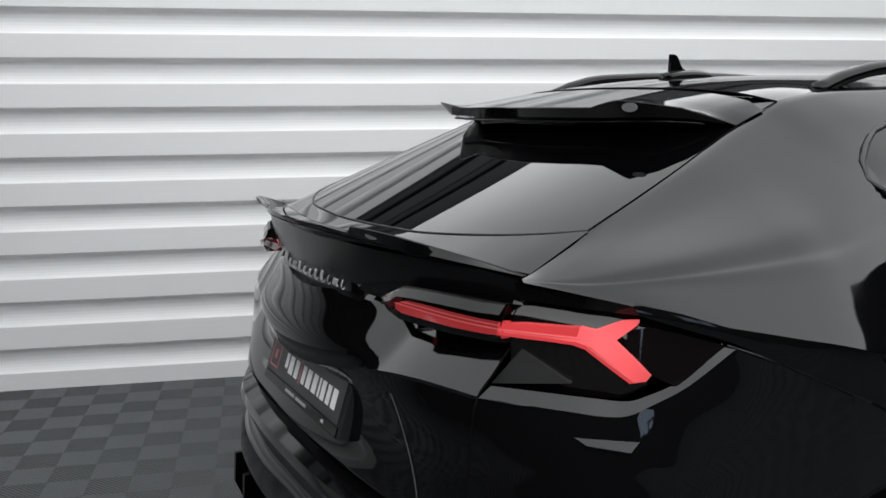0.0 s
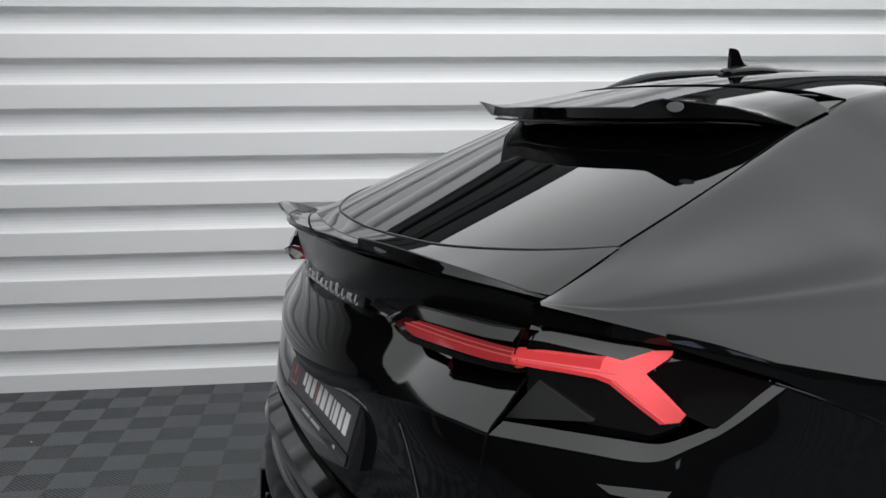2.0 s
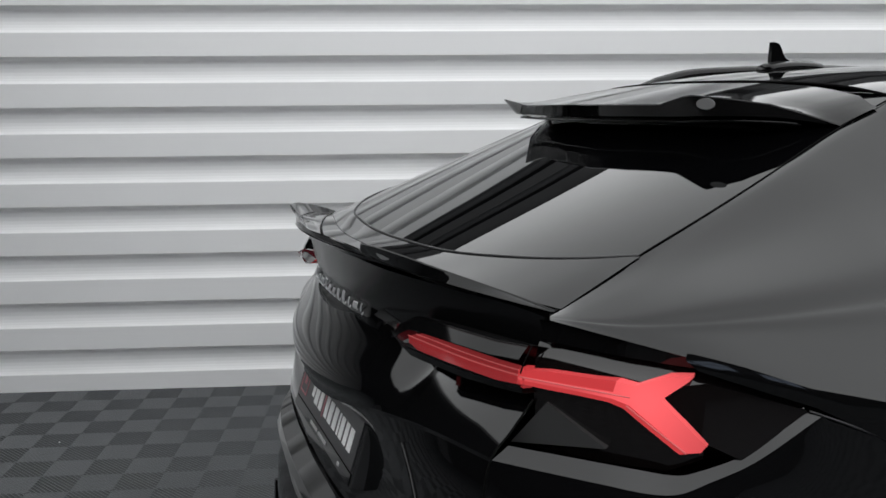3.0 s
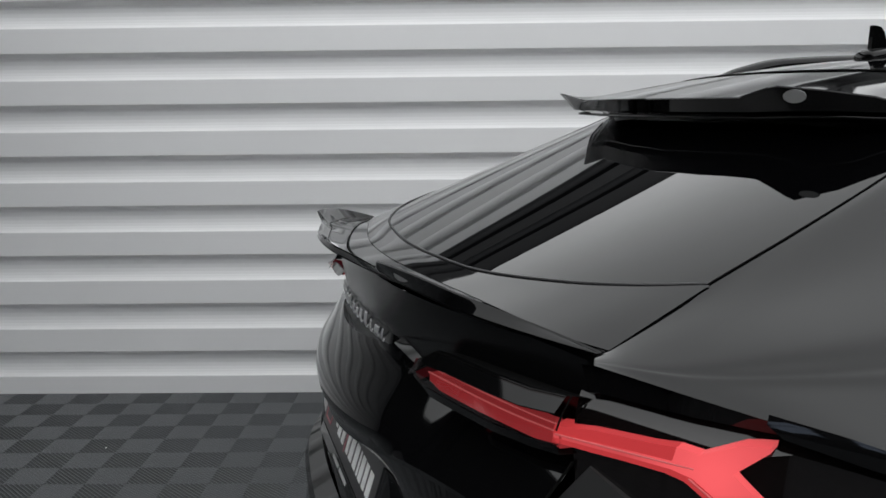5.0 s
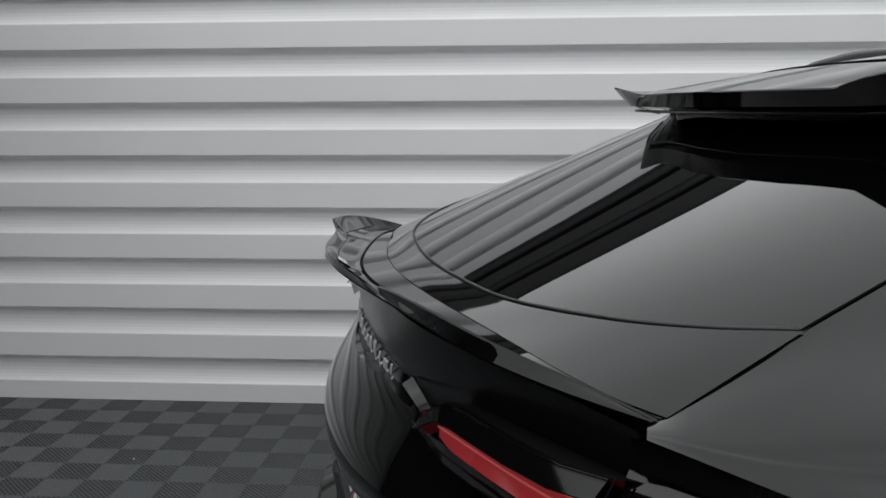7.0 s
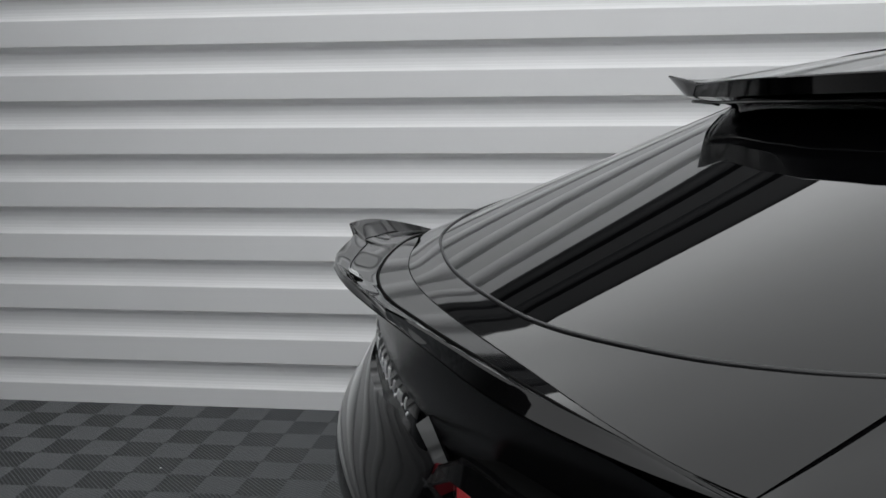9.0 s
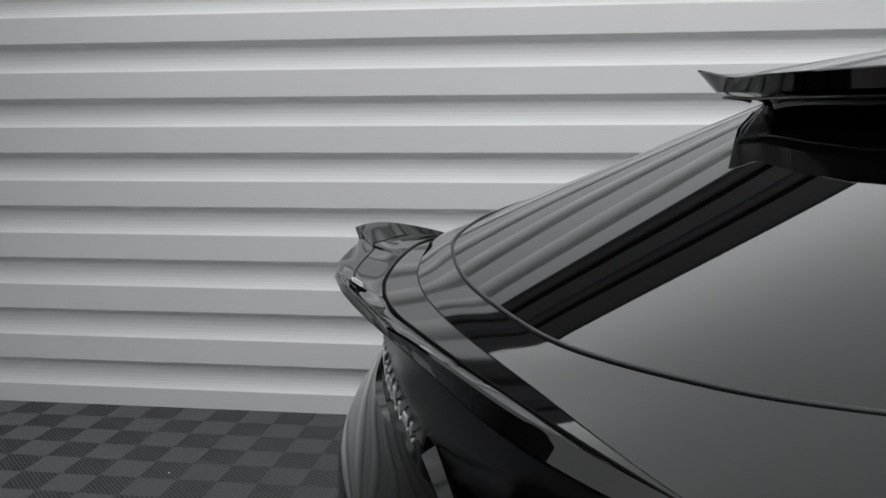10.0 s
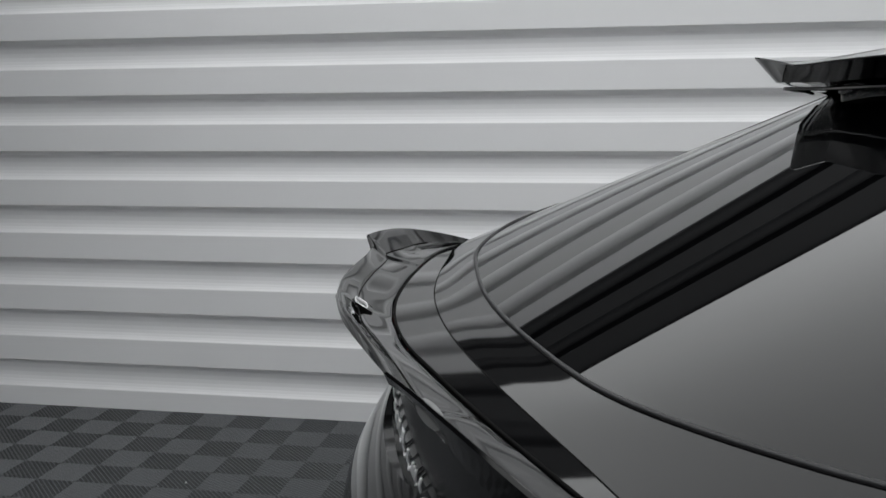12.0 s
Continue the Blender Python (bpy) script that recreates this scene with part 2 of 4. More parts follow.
# luminous ceiling over the car: a frame with one stretched cloth, lit from within
BOX_X0, BOX_X1, BOX_Y0, BOX_Y1 = -2.75, 5.6, -7.6, WALL_FAR - 0.03
light_ceiling = in_room(thing("ceiling_light", "large white luminous ceiling panel above the car", "lamp"))
bm = bmesh.new()
for lo, hi in (((BOX_X0 - 0.06, BOX_Y0 - 0.06), (BOX_X1 + 0.06, BOX_Y0)), ((BOX_X0 - 0.06, BOX_Y0), (BOX_X0, BOX_Y1)), ((BOX_X1, BOX_Y0), (BOX_X1 + 0.06, BOX_Y1))):
    box(bm, (*lo, WALL_TOP - 0.06), (*hi, WALL_TOP - 0.002))
part("frame", bm, TRIM, light_ceiling, smooth=False)
bm = bmesh.new()
box(bm, (BOX_X0, BOX_Y0, WALL_TOP - 0.04), (BOX_X1, BOX_Y1, WALL_TOP - 0.03))
part("lit_cloth", bm, PANEL, light_ceiling, smooth=False)


# ---- the car ----
car = thing("car", "glossy black sport utility vehicle with spoilers and lit red lamps", "car")


def line_at(table, ys):
    """Points of a line given as rows (y, x, z) at the wanted y."""
    t = np.array(sorted(table), float)
    return [(float(np.interp(y, t[:, 0], t[:, 1])), float(y), float(np.interp(y, t[:, 0], t[:, 2]))) for y in ys]


def smooth_line(table, n):
    """(y, x, z) rows of the right half, mirrored and made one smooth curve of n points."""
    t = sorted(table)
    return spline(sym([(x, y, z) for y, x, z in t]), n)


def surface(rows, flip=False, thick=0.0):
    bm = bmesh.new()
    sheet(bm, np.array(rows), flip)
    bmesh.ops.remove_doubles(bm, verts=bm.verts, dist=1e-5)
    if thick:
        bmesh.ops.recalc_face_normals(bm, faces=bm.faces)
        bmesh.ops.solidify(bm, geom=bm.faces[:], thickness=thick)
    return bm


def seam(name, points, radius=0.003, material=None, parent=None, n=40):
    bm = bmesh.new()
    tube(bm, points, radius, n, 6)
    return part(name, bm, material or GAP, parent or car)


def even(table, n, skew=0.0, power=2):
    """An even polynomial through rows (y, x, z), across the whole car; the far side lies a little forward."""
    t = np.array(table)
    m = np.stack([t[:, 0] ** (2 * k) for k in range(power + 1)], 1)
    ys = np.linspace(-abs(t[:, 0]).max(), abs(t[:, 0]).max(), n)
    q = np.stack([ys ** (2 * k) for k in range(power + 1)], 1)
    cx, cz = np.linalg.lstsq(m, t[:, 1], rcond=None)[0], np.linalg.lstsq(m, t[:, 2], rcond=None)[0]
    return np.stack([q @ cx + skew * np.maximum(0, ys), ys, q @ cz], 1)


# upper shell: roof, rear window, apron; the right half of each cross line
ROOF_END = [(0.995, -0.562, 1.567), (0.965, -0.45, 1.589), (0.935, -0.25, 1.602), (0.92, 0, 1.606)]
WINDOW_END = [(0.422, -0.651, 1.327), (0.359, -0.588, 1.322), (0.296, -0.497, 1.314), (0.231, -0.34, 1.303), (0.205, -0.17, 1.298), (0.196, 0, 1.296)]
ROOF_ROWS = [
    [(3.05, -0.56, 1.50), (3.10, -0.35, 1.530), (3.12, 0, 1.54)],
    [(2.6, -0.587, 1.56), (2.62, -0.35, 1.598), (2.63, 0, 1.608)],
    [(1.9, -0.602, 1.597), (1.9, -0.35, 1.632), (1.9, 0, 1.642)],
    [(1.45, -0.597, 1.603), (1.45, -0.35, 1.634), (1.45, 0, 1.644)],
    [(1.2, -0.576, 1.598), (1.2, -0.33, 1.628), (1.2, 0, 1.637)],
    [(1.09, -0.565, 1.588), (1.07, -0.32, 1.617), (1.05, 0, 1.625)],
    ROOF_END,
]
WINDOW_ROWS = [
    ROOF_END,
    [(0.80, -0.583, 1.490), (0.775, -0.45, 1.520), (0.75, -0.25, 1.533), (0.74, 0, 1.538)],
    [(0.68, -0.610, 1.439), (0.63, -0.47, 1.459), (0.59, -0.27, 1.464), (0.575, 0, 1.4645)],
    [(0.55, -0.633, 1.383), (0.48, -0.50, 1.396), (0.42, -0.30, 1.388), (0.385, 0, 1.380)],
    WINDOW_END,
]
# crease across the boot lid and the seam before the boot spoiler, rows (y, x, z)
CREASE = [(-0.672, 0.279, 1.2655), (-0.63, 0.252, 1.270), (-0.585, 0.234, 1.2740), (-0.50, 0.211, 1.2785), (-0.40, 0.1925, 1.2810), (-0.30, 0.173, 1.2835), (-0.20, 0.156, 1.2855), (-0.10, 0.144, 1.287), (0, 0.140, 1.2875)]
FRONT = [(-0.674, 0.273, 1.262), (-0.63, 0.250, 1.2665), (-0.585, 0.229, 1.2705), (-0.50, 0.196, 1.2765), (-0.40, 0.165, 1.2805), (-0.30, 0.1385, 1.2825), (-0.20, 0.116, 1.2835), (-0.10, 0.0985, 1.2825), (0, 0.0925, 1.282)]
part("roof", loft([sym(r) for r in ROOF_ROWS], 48, 36), PAINT, car)


# the rear window is one arched sheet, flattest along its middle
GLASS = (1.21839, 0.43417, -0.11877, 0.07819, -0.08025, -0.17653, 0.09064, -0.08415)


def glass_z(x, y):
    x, y = np.asarray(x, float), np.asarray(y, float)
    return np.stack([np.ones_like(x), x, x * x, x ** 3, y * y, y ** 4, x * y * y, x * x * y * y], -1) @ np.array(GLASS)


def on_glass(points):
    return [(x, y, float(glass_z(x, y))) for x, y, _ in points]


WINDOW_END = on_glass(WINDOW_END)
pane = grid_of([sym(r) for r in WINDOW_ROWS], 72, 40)
pane[..., 1] *= 1.005
pane[..., 2] = glass_z(pane[..., 0], pane[..., 1])
part("rear_window", surface(pane), GLASS_DARK, car, "tinted rear window reflecting the ribbed wall")
apron = np.array([spline(sym(WINDOW_END), 64), smooth_line(CREASE, 64)])
apron[..., 1] *= 1.008
part("boot_lid", surface(np.array([spline(apron[:, i], 5) for i in range(64)])), PAINT, car)
edge = smooth_line(FRONT, 64)
part("boot_lid_ledge", surface(np.stack([smooth_line(CREASE, 64), edge], 1)), PAINT, car)
seam("window_seal", sym([(x - 0.001, y, z + 0.0005) for x, y, z in WINDOW_END]), 0.0024, TRIM, n=80)
SHUT = [(0.264, -0.668, 1.257), (0.300, -0.664, 1.272), (0.36, -0.6575, 1.298), (0.422, -0.652, 1.3265), (0.55, -0.634, 1.3835), (0.68, -0.611, 1.4395), (0.80, -0.584, 1.4905), (0.92, -0.567, 1.5385), (0.995, -0.5625, 1.568)]
SHUT = SHUT[:3] + on_glass(SHUT[3:])
for side in (1, -1):
    seam("shut_line", [(x, side * y, z + 0.0005) for x, y, z in SHUT], 0.0011)
seam("roof_seam", sym([(x, y, z + 0.001) for x, y, z in ROOF_END]), 0.0028, n=60)

# boot spoiler: low in the middle, raised wings outside a short step; an upright tail face down to the lip
TAIL_WING = [(-0.674, 0.272, 1.2635), (-0.630, 0.231, 1.280), (-0.580, 0.186, 1.296), (-0.520, 0.144, 1.310), (-0.450, 0.113, 1.320), (-0.380, 0.087, 1.326), (-0.337, 0.0715, 1.3275)]
TAIL_MID = [(-0.312, 0.076, 1.3125), (-0.24, 0.067, 1.314), (-0.16, 0.053, 1.3165), (-0.08, 0.040, 1.3175), (0, 0.035, 1.3175)]
LIP = [(-0.674, 0.266, 1.2615), (-0.63, 0.209, 1.276), (-0.57, 0.164, 1.286), (-0.50, 0.131, 1.293), (-0.40, 0.106, 1.2975), (-0.30, 0.083, 1.301), (-0.20, 0.059, 1.3045), (-0.10, 0.039, 1.3085), (0, 0.031, 1.3105)]


def both(table):
    half = line_at(table, ys)
    return np.array(half + [(x, -y, z) for x, y, z in reversed(half[:-1])])


def even_steps(points, n=60):
    """The points of a curve as rows (y, x, z) for line_at."""
    return [(y, x, z) for x, y, z in spline(points, n)]


ys = sorted(set(np.linspace(-0.674, 0, 50).round(4)) | {-0.345, -0.337, -0.331, -0.324, -0.317, -0.312})
front = both(even_steps([(x - 0.002, y, z) for y, x, z in FRONT]))
wing, flat_mid = both(even_steps([(x, y, z) for y, x, z in TAIL_WING])), both(even_steps([(x, y, z) for y, x, z in TAIL_MID]))
step = np.clip((abs(front[:, 1]) - 0.312) / 0.025, 0, 1)[:, None]
step = step * step * (3 - 2 * step)
tail = step * wing + (1 - step) * flat_mid
tail[:, 1] = front[:, 1]
lip = both(even_steps([(x, y, z) for y, x, z in LIP]))
lip[:, 2] = np.minimum(lip[:, 2], tail[:, 2] - 0.002)
outward = np.clip((abs(front[:, 1]) - 0.22) / 0.2, 0, 1)


def between(s, h_mid, h_wing):
    row = (1 - s) * front + s * tail
    h = h_mid + (h_wing - h_mid) * outward
    row[:, 2] = (1 - h) * front[:, 2] + h * tail[:, 2]
    return row


rim = between(0.66, 0.50, 0.30)
edge_round = tail + np.array([-0.0018, 0, -0.0018])
face = 0.45 * tail + 0.55 * lip
turn_in = lip + np.array([0.004, 0, -0.0035])
inner = lip + np.array([0.058, 0, -0.036])
inner[:, 0] = np.minimum(inner[:, 0], front[:, 0])
rows = [front + np.array([0, 0, -0.004]), front, between(0.04, 0.06, 0.05), between(0.18, 0.17, 0.10), between(0.36, 0.30, 0.15), between(0.54, 0.42, 0.22), rim, between(0.72, 0.60, 0.42), between(0.86, 0.82, 0.72), between(0.97, 0.98, 0.97), tail, edge_round, face, lip, turn_in, inner]
boot_spoiler = part("boot_spoiler", surface(np.stack(rows, 1)), GLOSS, car, "gloss black boot spoiler with raised ends")
seam("spoiler_groove", [tuple(p + np.array([0, 0, 0.0003])) for p in rim[10:-10:2]], 0.0009, GAP, boot_spoiler, 90)
seam("spoiler_seam", [(x + 0.001, y, z + 0.0002) for x, y, z in edge], 0.0016, GAP, boot_spoiler, 90)
seam("lip_gap", [(x + 0.005, y, z - 0.003) for x, y, z in lip[6:-6:2]], 0.0022, GAP, boot_spoiler, 90)
seam("lid_crease", [(x, y, z - 0.0004) for x, y, z in smooth_line(CREASE, 60)], 0.0010, GAP, None, 90)


def disc(bm, centre, normal, rx, ry, depth, n=28):
    z = Vector(normal).normalized()
    x = z.cross(Vector((0, 0, 1))).normalized()
    y = z.cross(x)
    top = [Vector(centre) + rx * math.cos(a) * x + ry * math.sin(a) * y + depth * z for a in np.linspace(0, 2 * math.pi, n, endpoint=False)]
    v = [bm.verts.new(p) for p in top]
    w = [bm.verts.new(p - 2 * depth * z) for p in top]
    bm.faces.new(v)
    for i in range(n):
        bm.faces.new((v[i], w[i], w[(i + 1) % n], v[(i + 1) % n]))
    return bm


bm = bmesh.new()
disc(bm, (0.0975, -0.385, 1.3125), (-0.93, -0.33, -0.10), 0.020, 0.0085, 0.0016)
part("badge", bm, BADGE, boot_spoiler, "dull grey oval badge", smooth=False)
bm = bmesh.new()
box(bm, (0.049, -0.016, 1.2985), (0.071, 0.016, 1.3015), 0.0012)
bmesh.ops.rotate(bm, cent=(0.060, 0, 1.300), matrix=Euler((0, radians(34), 0)).to_matrix(), verts=bm.verts)
button = part("button", bm, GLOSS, boot_spoiler, "small raised release button")
part("button_rim", tube(bmesh.new(), [(0.0525, -0.012, 1.3065), (0.0525, 0.012, 1.3065), (0.058, 0.0135, 1.3030), (0.0635, 0.012, 1.2995), (0.0635, -0.012, 1.2995), (0.058, -0.0135, 1.3030), (0.0525, -0.012, 1.3065)], 0.0009, 48, 6), CHROME, button)

# ---- roof spoiler ----
R_TAIL = [(-0.574, 0.868, 1.520), (-0.545, 0.815, 1.540), (-0.515, 0.765, 1.557), (-0.475, 0.712, 1.567), (-0.42, 0.667, 1.5745), (-0.40, 0.667, 1.573), (-0.31, 0.676, 1.559), (-0.29, 0.674, 1.5585), (-0.15, 0.658, 1.559), (0, 0.650, 1.559)]
R_LOW = [(-0.574, 0.876, 1.516), (-0.545, 0.825, 1.526), (-0.515, 0.785, 1.533), (-0.475, 0.737, 1.536), (-0.42, 0.702, 1.536), (-0.395, 0.700, 1.536), (-0.31, 0.700, 1.534), (-0.29, 0.698, 1.534), (-0.15, 0.682, 1.534), (0, 0.674, 1.534)]
R_FRONT = [(-0.568, 0.945, 1.550), (-0.53, 0.945, 1.570), (-0.475, 0.935, 1.582), (-0.42, 0.925, 1.590), (-0.31, 0.912, 1.598), (-0.15, 0.90, 1.602), (0, 0.895, 1.604)]
R_UNDER = [(-0.572, 0.89, 1.522), (-0.545, 0.86, 1.522), (-0.515, 0.835, 1.523), (-0.475, 0.80, 1.523), (-0.42, 0.775, 1.523), (-0.31, 0.765, 1.523), (-0.15, 0.748, 1.523), (0, 0.740, 1.523)]
R_ROOT = [(-0.570, 0.90, 1.530), (-0.53, 0.87, 1.528), (-0.475, 0.835, 1.527), (-0.42, 0.80, 1.526), (-0.31, 0.79, 1.526), (-0.15, 0.775, 1.526), (0, 0.77, 1.526)]
ys = [-0.574, -0.56, -0.545, -0.53, -0.515, -0.495, -0.475, -0.45, -0.42, -0.408, -0.395, -0.375, -0.35, -0.33, -0.31, -0.29, -0.22, -0.15, -0.08, 0]
front, tail, lower, under, root = both(R_FRONT), both(R_TAIL), both(R_LOW), both(R_UNDER), both(R_ROOT)
calm = np.interp(abs(front[:, 1]), [0, 0.31, 0.40, 0.475, 0.545, 0.574], [1.559, 1.559, 1.5535, 1.547, 1.533, 1.520])
kick = tail[:, 2] - calm


def roof_row(s, k):
    """A line across the spoiler's top, a share s of the way to the tail, with a share k of the corners' rise."""
    row = (1 - s) * front + s * tail
    row[:, 2] = (1 - s) * front[:, 2] + s * calm + k * kick + 0.004 * s * (1 - s)
    return row


tail_round = tail + np.array([-0.001, 0, -0.002])
roof_spoiler = part("roof_spoiler", surface(np.stack([front, roof_row(0.25, 0), roof_row(0.5, 0), roof_row(0.68, 0.02), roof_row(0.8, 0.16), roof_row(0.9, 0.48), tail, tail_round, lower, under, root, root + np.array([0.035, 0, -0.05])], 1)), GLOSS, car, "gloss black roof spoiler with stepped trailing edge")
seam("under_lip", [(x + 0.014, y, z - 0.009) for x, y, z in lower[3:-3]], 0.0032, GLOSS, roof_spoiler, 90)
bm = bmesh.new()
disc(bm, (0.681, -0.445, 1.558), (-0.95, -0.28, -0.12), 0.020, 0.010, 0.0008)
part("badge", bm, BADGE, roof_spoiler, "dull grey oval badge", smooth=False)

# ---- roof rails and aerial ----
for side in (-1, 1):
    rail = [(1.14, side * 0.541, 1.593), (1.18, side * 0.542, 1.607), (1.24, side * 0.545, 1.626), (1.4, side * 0.552, 1.650), (1.9, side * 0.558, 1.660), (2.4, side * 0.55, 1.632), (2.6, side * 0.545, 1.60), (2.66, side * 0.542, 1.575)]
    bm = bmesh.new()
    tube(bm, rail, 0.022, 60, 12, 0.8)
    part("roof_rail", bm, GLOSS, car)
fin = part("aerial", tube(bmesh.new(), [(1.165, 0, 1.636), (1.18, 0, 1.641), (1.24, 0, 1.645), (1.29, 0, 1.644), (1.315, 0, 1.640)], 0.030, 24, 14, 0.5), GLOSS, car, "gloss black shark-fin roof aerial")
bm = bmesh.new()
prof = [(1.176, 1.642), (1.262, 1.642), (1.240, 1.656), (1.222, 1.664), (1.212, 1.676), (1.206, 1.690), (1.199, 1.699), (1.190, 1.702), (1.180, 1.703), (1.178, 1.680)]
lo = [bm.verts.new((x, -0.006, z)) for x, z in prof]
hi = [bm.verts.new((x, 0.006, z)) for x, z in prof]
bm.faces.new(lo)
bm.faces.new(hi[::-1])
for i in range(len(prof)):
    j = (i + 1) % len(prof)
    bm.faces.new((lo[j], lo[i], hi[i], hi[j]))
part("fin_blade", bm, GLOSS, fin, smooth=False)

# ---- tail: recessed band under the spoiler, badge panel, boot lid face ----
BAND_TOP = [(-0.676, 0.262, 1.258), (-0.60, 0.215, 1.274), (-0.50, 0.175, 1.276), (-0.40, 0.145, 1.277), (-0.25, 0.115, 1.279), (-0.12, 0.10, 1.28), (0, 0.096, 1.28)]
BAND_MID = [(-0.69, 0.252, 1.238), (-0.60, 0.200, 1.245), (-0.50, 0.160, 1.246), (-0.40, 0.130, 1.246), (-0.25, 0.108, 1.243), (-0.12, 0.095, 1.24), (0, 0.09, 1.24)]
BAND_LOW = [(-0.70, 0.247, 1.222), (-0.60, 0.205, 1.222), (-0.50, 0.165, 1.222), (-0.40, 0.140, 1.218), (-0.25, 0.122, 1.207), (-0.12, 0.112, 1.204), (0, 0.108, 1.203)]
BAND_IN = [(-0.70, 0.26, 1.19), (-0.60, 0.23, 1.185), (-0.50, 0.19, 1.18), (-0.40, 0.155, 1.175), (-0.25, 0.125, 1.165), (-0.12, 0.112, 1.162), (0, 0.11, 1.16)]
BAND_TOP = [(y, x - 0.003, z) for (y, x, _), (_, _, z) in zip(BAND_MID, BAND_TOP)]
BAND_LOW = [(y, x + 0.006, z) for (_, x, _), (y, _, z) in zip(BAND_MID, BAND_LOW)]
rows = [even(t, 60, power=3) for t in (BAND_TOP, BAND_MID, BAND_LOW, BAND_IN)]
part("boot_band", surface(np.stack(rows, 1)), SATIN, car)
# slope under the lamps down to a crease, then the lower face
SKEW = 0.03
CREASE_LOW = [(-0.688, 0.166, 1.058), (-0.62, 0.146, 1.057), (-0.56, 0.129, 1.056), (-0.48, 0.110, 1.053), (-0.41, 0.094, 1.046), (-0.30, 0.068, 1.027), (-0.20, 0.053, 1.011), (-0.10, 0.044, 1.001), (0, 0.041, 0.998)]
crease = even(CREASE_LOW, 81, 0, 3)
# the middle is one even dome that leans forward; towards the lamps it runs into a plain slope
GATE = [(0.04129, 0.04637, 0.01399, -0.03284, 0.02785), (0.0821, 0.06787, 0.04031, -0.1853, 0.12679), (0.01795, -0.09796, 0.05572, 0.05003, -0.04927), (-0.02753, -0.00913, 0.00463, 0.03933, -0.07515)]


def gate_x(y, z):
    q, w = (y / 0.5) ** 2, (z - 1.08) / 0.1
    return sum(k * q ** i * w ** j for i, row in enumerate(GATE) for j, k in enumerate(row))


inner_share = np.clip((0.42 - abs(crease[:, 1])) / 0.10, 0, 1)
inner_share = inner_share ** 2 * (3 - 2 * inner_share)
tall_share = np.clip((0.64 - abs(crease[:, 1])) / 0.24, 0, 1)
upper = []
for u in np.linspace(1, 0, 24):
    h_mid = u * 0.158
    h = (tall_share * 0.148 + (1 - tall_share) * 0.100 + inner_share * 0.010) * u
    keep = max(0, 1 - h_mid / 0.035) ** 2
    dome = keep * crease[:, 0] + (1 - keep) * gate_x(crease[:, 1], crease[:, 2] + h)
    slope = crease[:, 0] + (0.88 + 0.13 * tall_share) * h - 0.004 * u * (1 - u)
    upper.append(np.stack([inner_share * dome + (1 - inner_share) * slope, crease[:, 1], crease[:, 2] + h], 1))
upper = np.stack(upper, 1)
LOW_ROWS = [
    [(y, x + 0.001, z - 0.007) for y, x, z in CREASE_LOW],
    [(-0.688, 0.153, 1.01), (-0.56, 0.121, 1.0), (-0.41, 0.1, 0.982), (-0.30, 0.094, 0.972), (-0.20, 0.092, 0.968), (0, 0.092, 0.965)],
    [(-0.690, 0.144, 0.91), (-0.56, 0.113, 0.90), (-0.41, 0.100, 0.90), (-0.30, 0.094, 0.90), (-0.20, 0.09, 0.90), (0, 0.087, 0.90)],
    [(-0.692, 0.126, 0.80), (-0.56, 0.094, 0.80), (-0.41, 0.078, 0.80), (-0.30, 0.069, 0.80), (-0.20, 0.064, 0.80), (0, 0.060, 0.80)],
]
low = np.array([even(t, 81, 0, 3) for t in LOW_ROWS])
below = np.array([spline(low[:, i], 14) for i in range(81)])
back = np.interp(abs(crease[:, 1]), [0, 0.22, 0.40, 0.7], [0.045, 0.045, 0.03, 0.03])
lift = np.interp(abs(crease[:, 1]), [0, 0.22, 0.40, 0.7], [0.004, 0.004, 0.04, 0.04])
inward = np.stack([upper[:, 0] + np.stack([back, 0 * back, lift], 1), upper[:, 0]], 1)
bm = bmesh.new()
for g in (inward, upper, np.stack([upper[:, -1], below[:, 0]], 1), below):
    sheet(bm, g)
tailgate = part("tailgate", bm, PAINT, car)
for side in (-1, 1):
    if side > 0:
        seam("shut_line", [(x, y, z) for x, y, z in [(0.229, -0.692, 1.140), (0.195, -0.690, 1.095), (0.164, -0.690, 1.058), (0.151, -0.690, 1.0), (0.143, -0.691, 0.91), (0.124, -0.693, 0.80)]], 0.0018)
    if side < 0:
        bm = bmesh.new()
        tube(bm, [(0.103, side * 0.451, 1.006), (0.107, side * 0.478, 0.967), (0.108, side * 0.505, 0.93), (0.107, side * 0.532, 0.893), (0.103, side * 0.56, 0.85), (0.098, side * 0.58, 0.80)], 0.0035, 24, 8)
        part("crease_rib", bm, SATIN, tailgate)

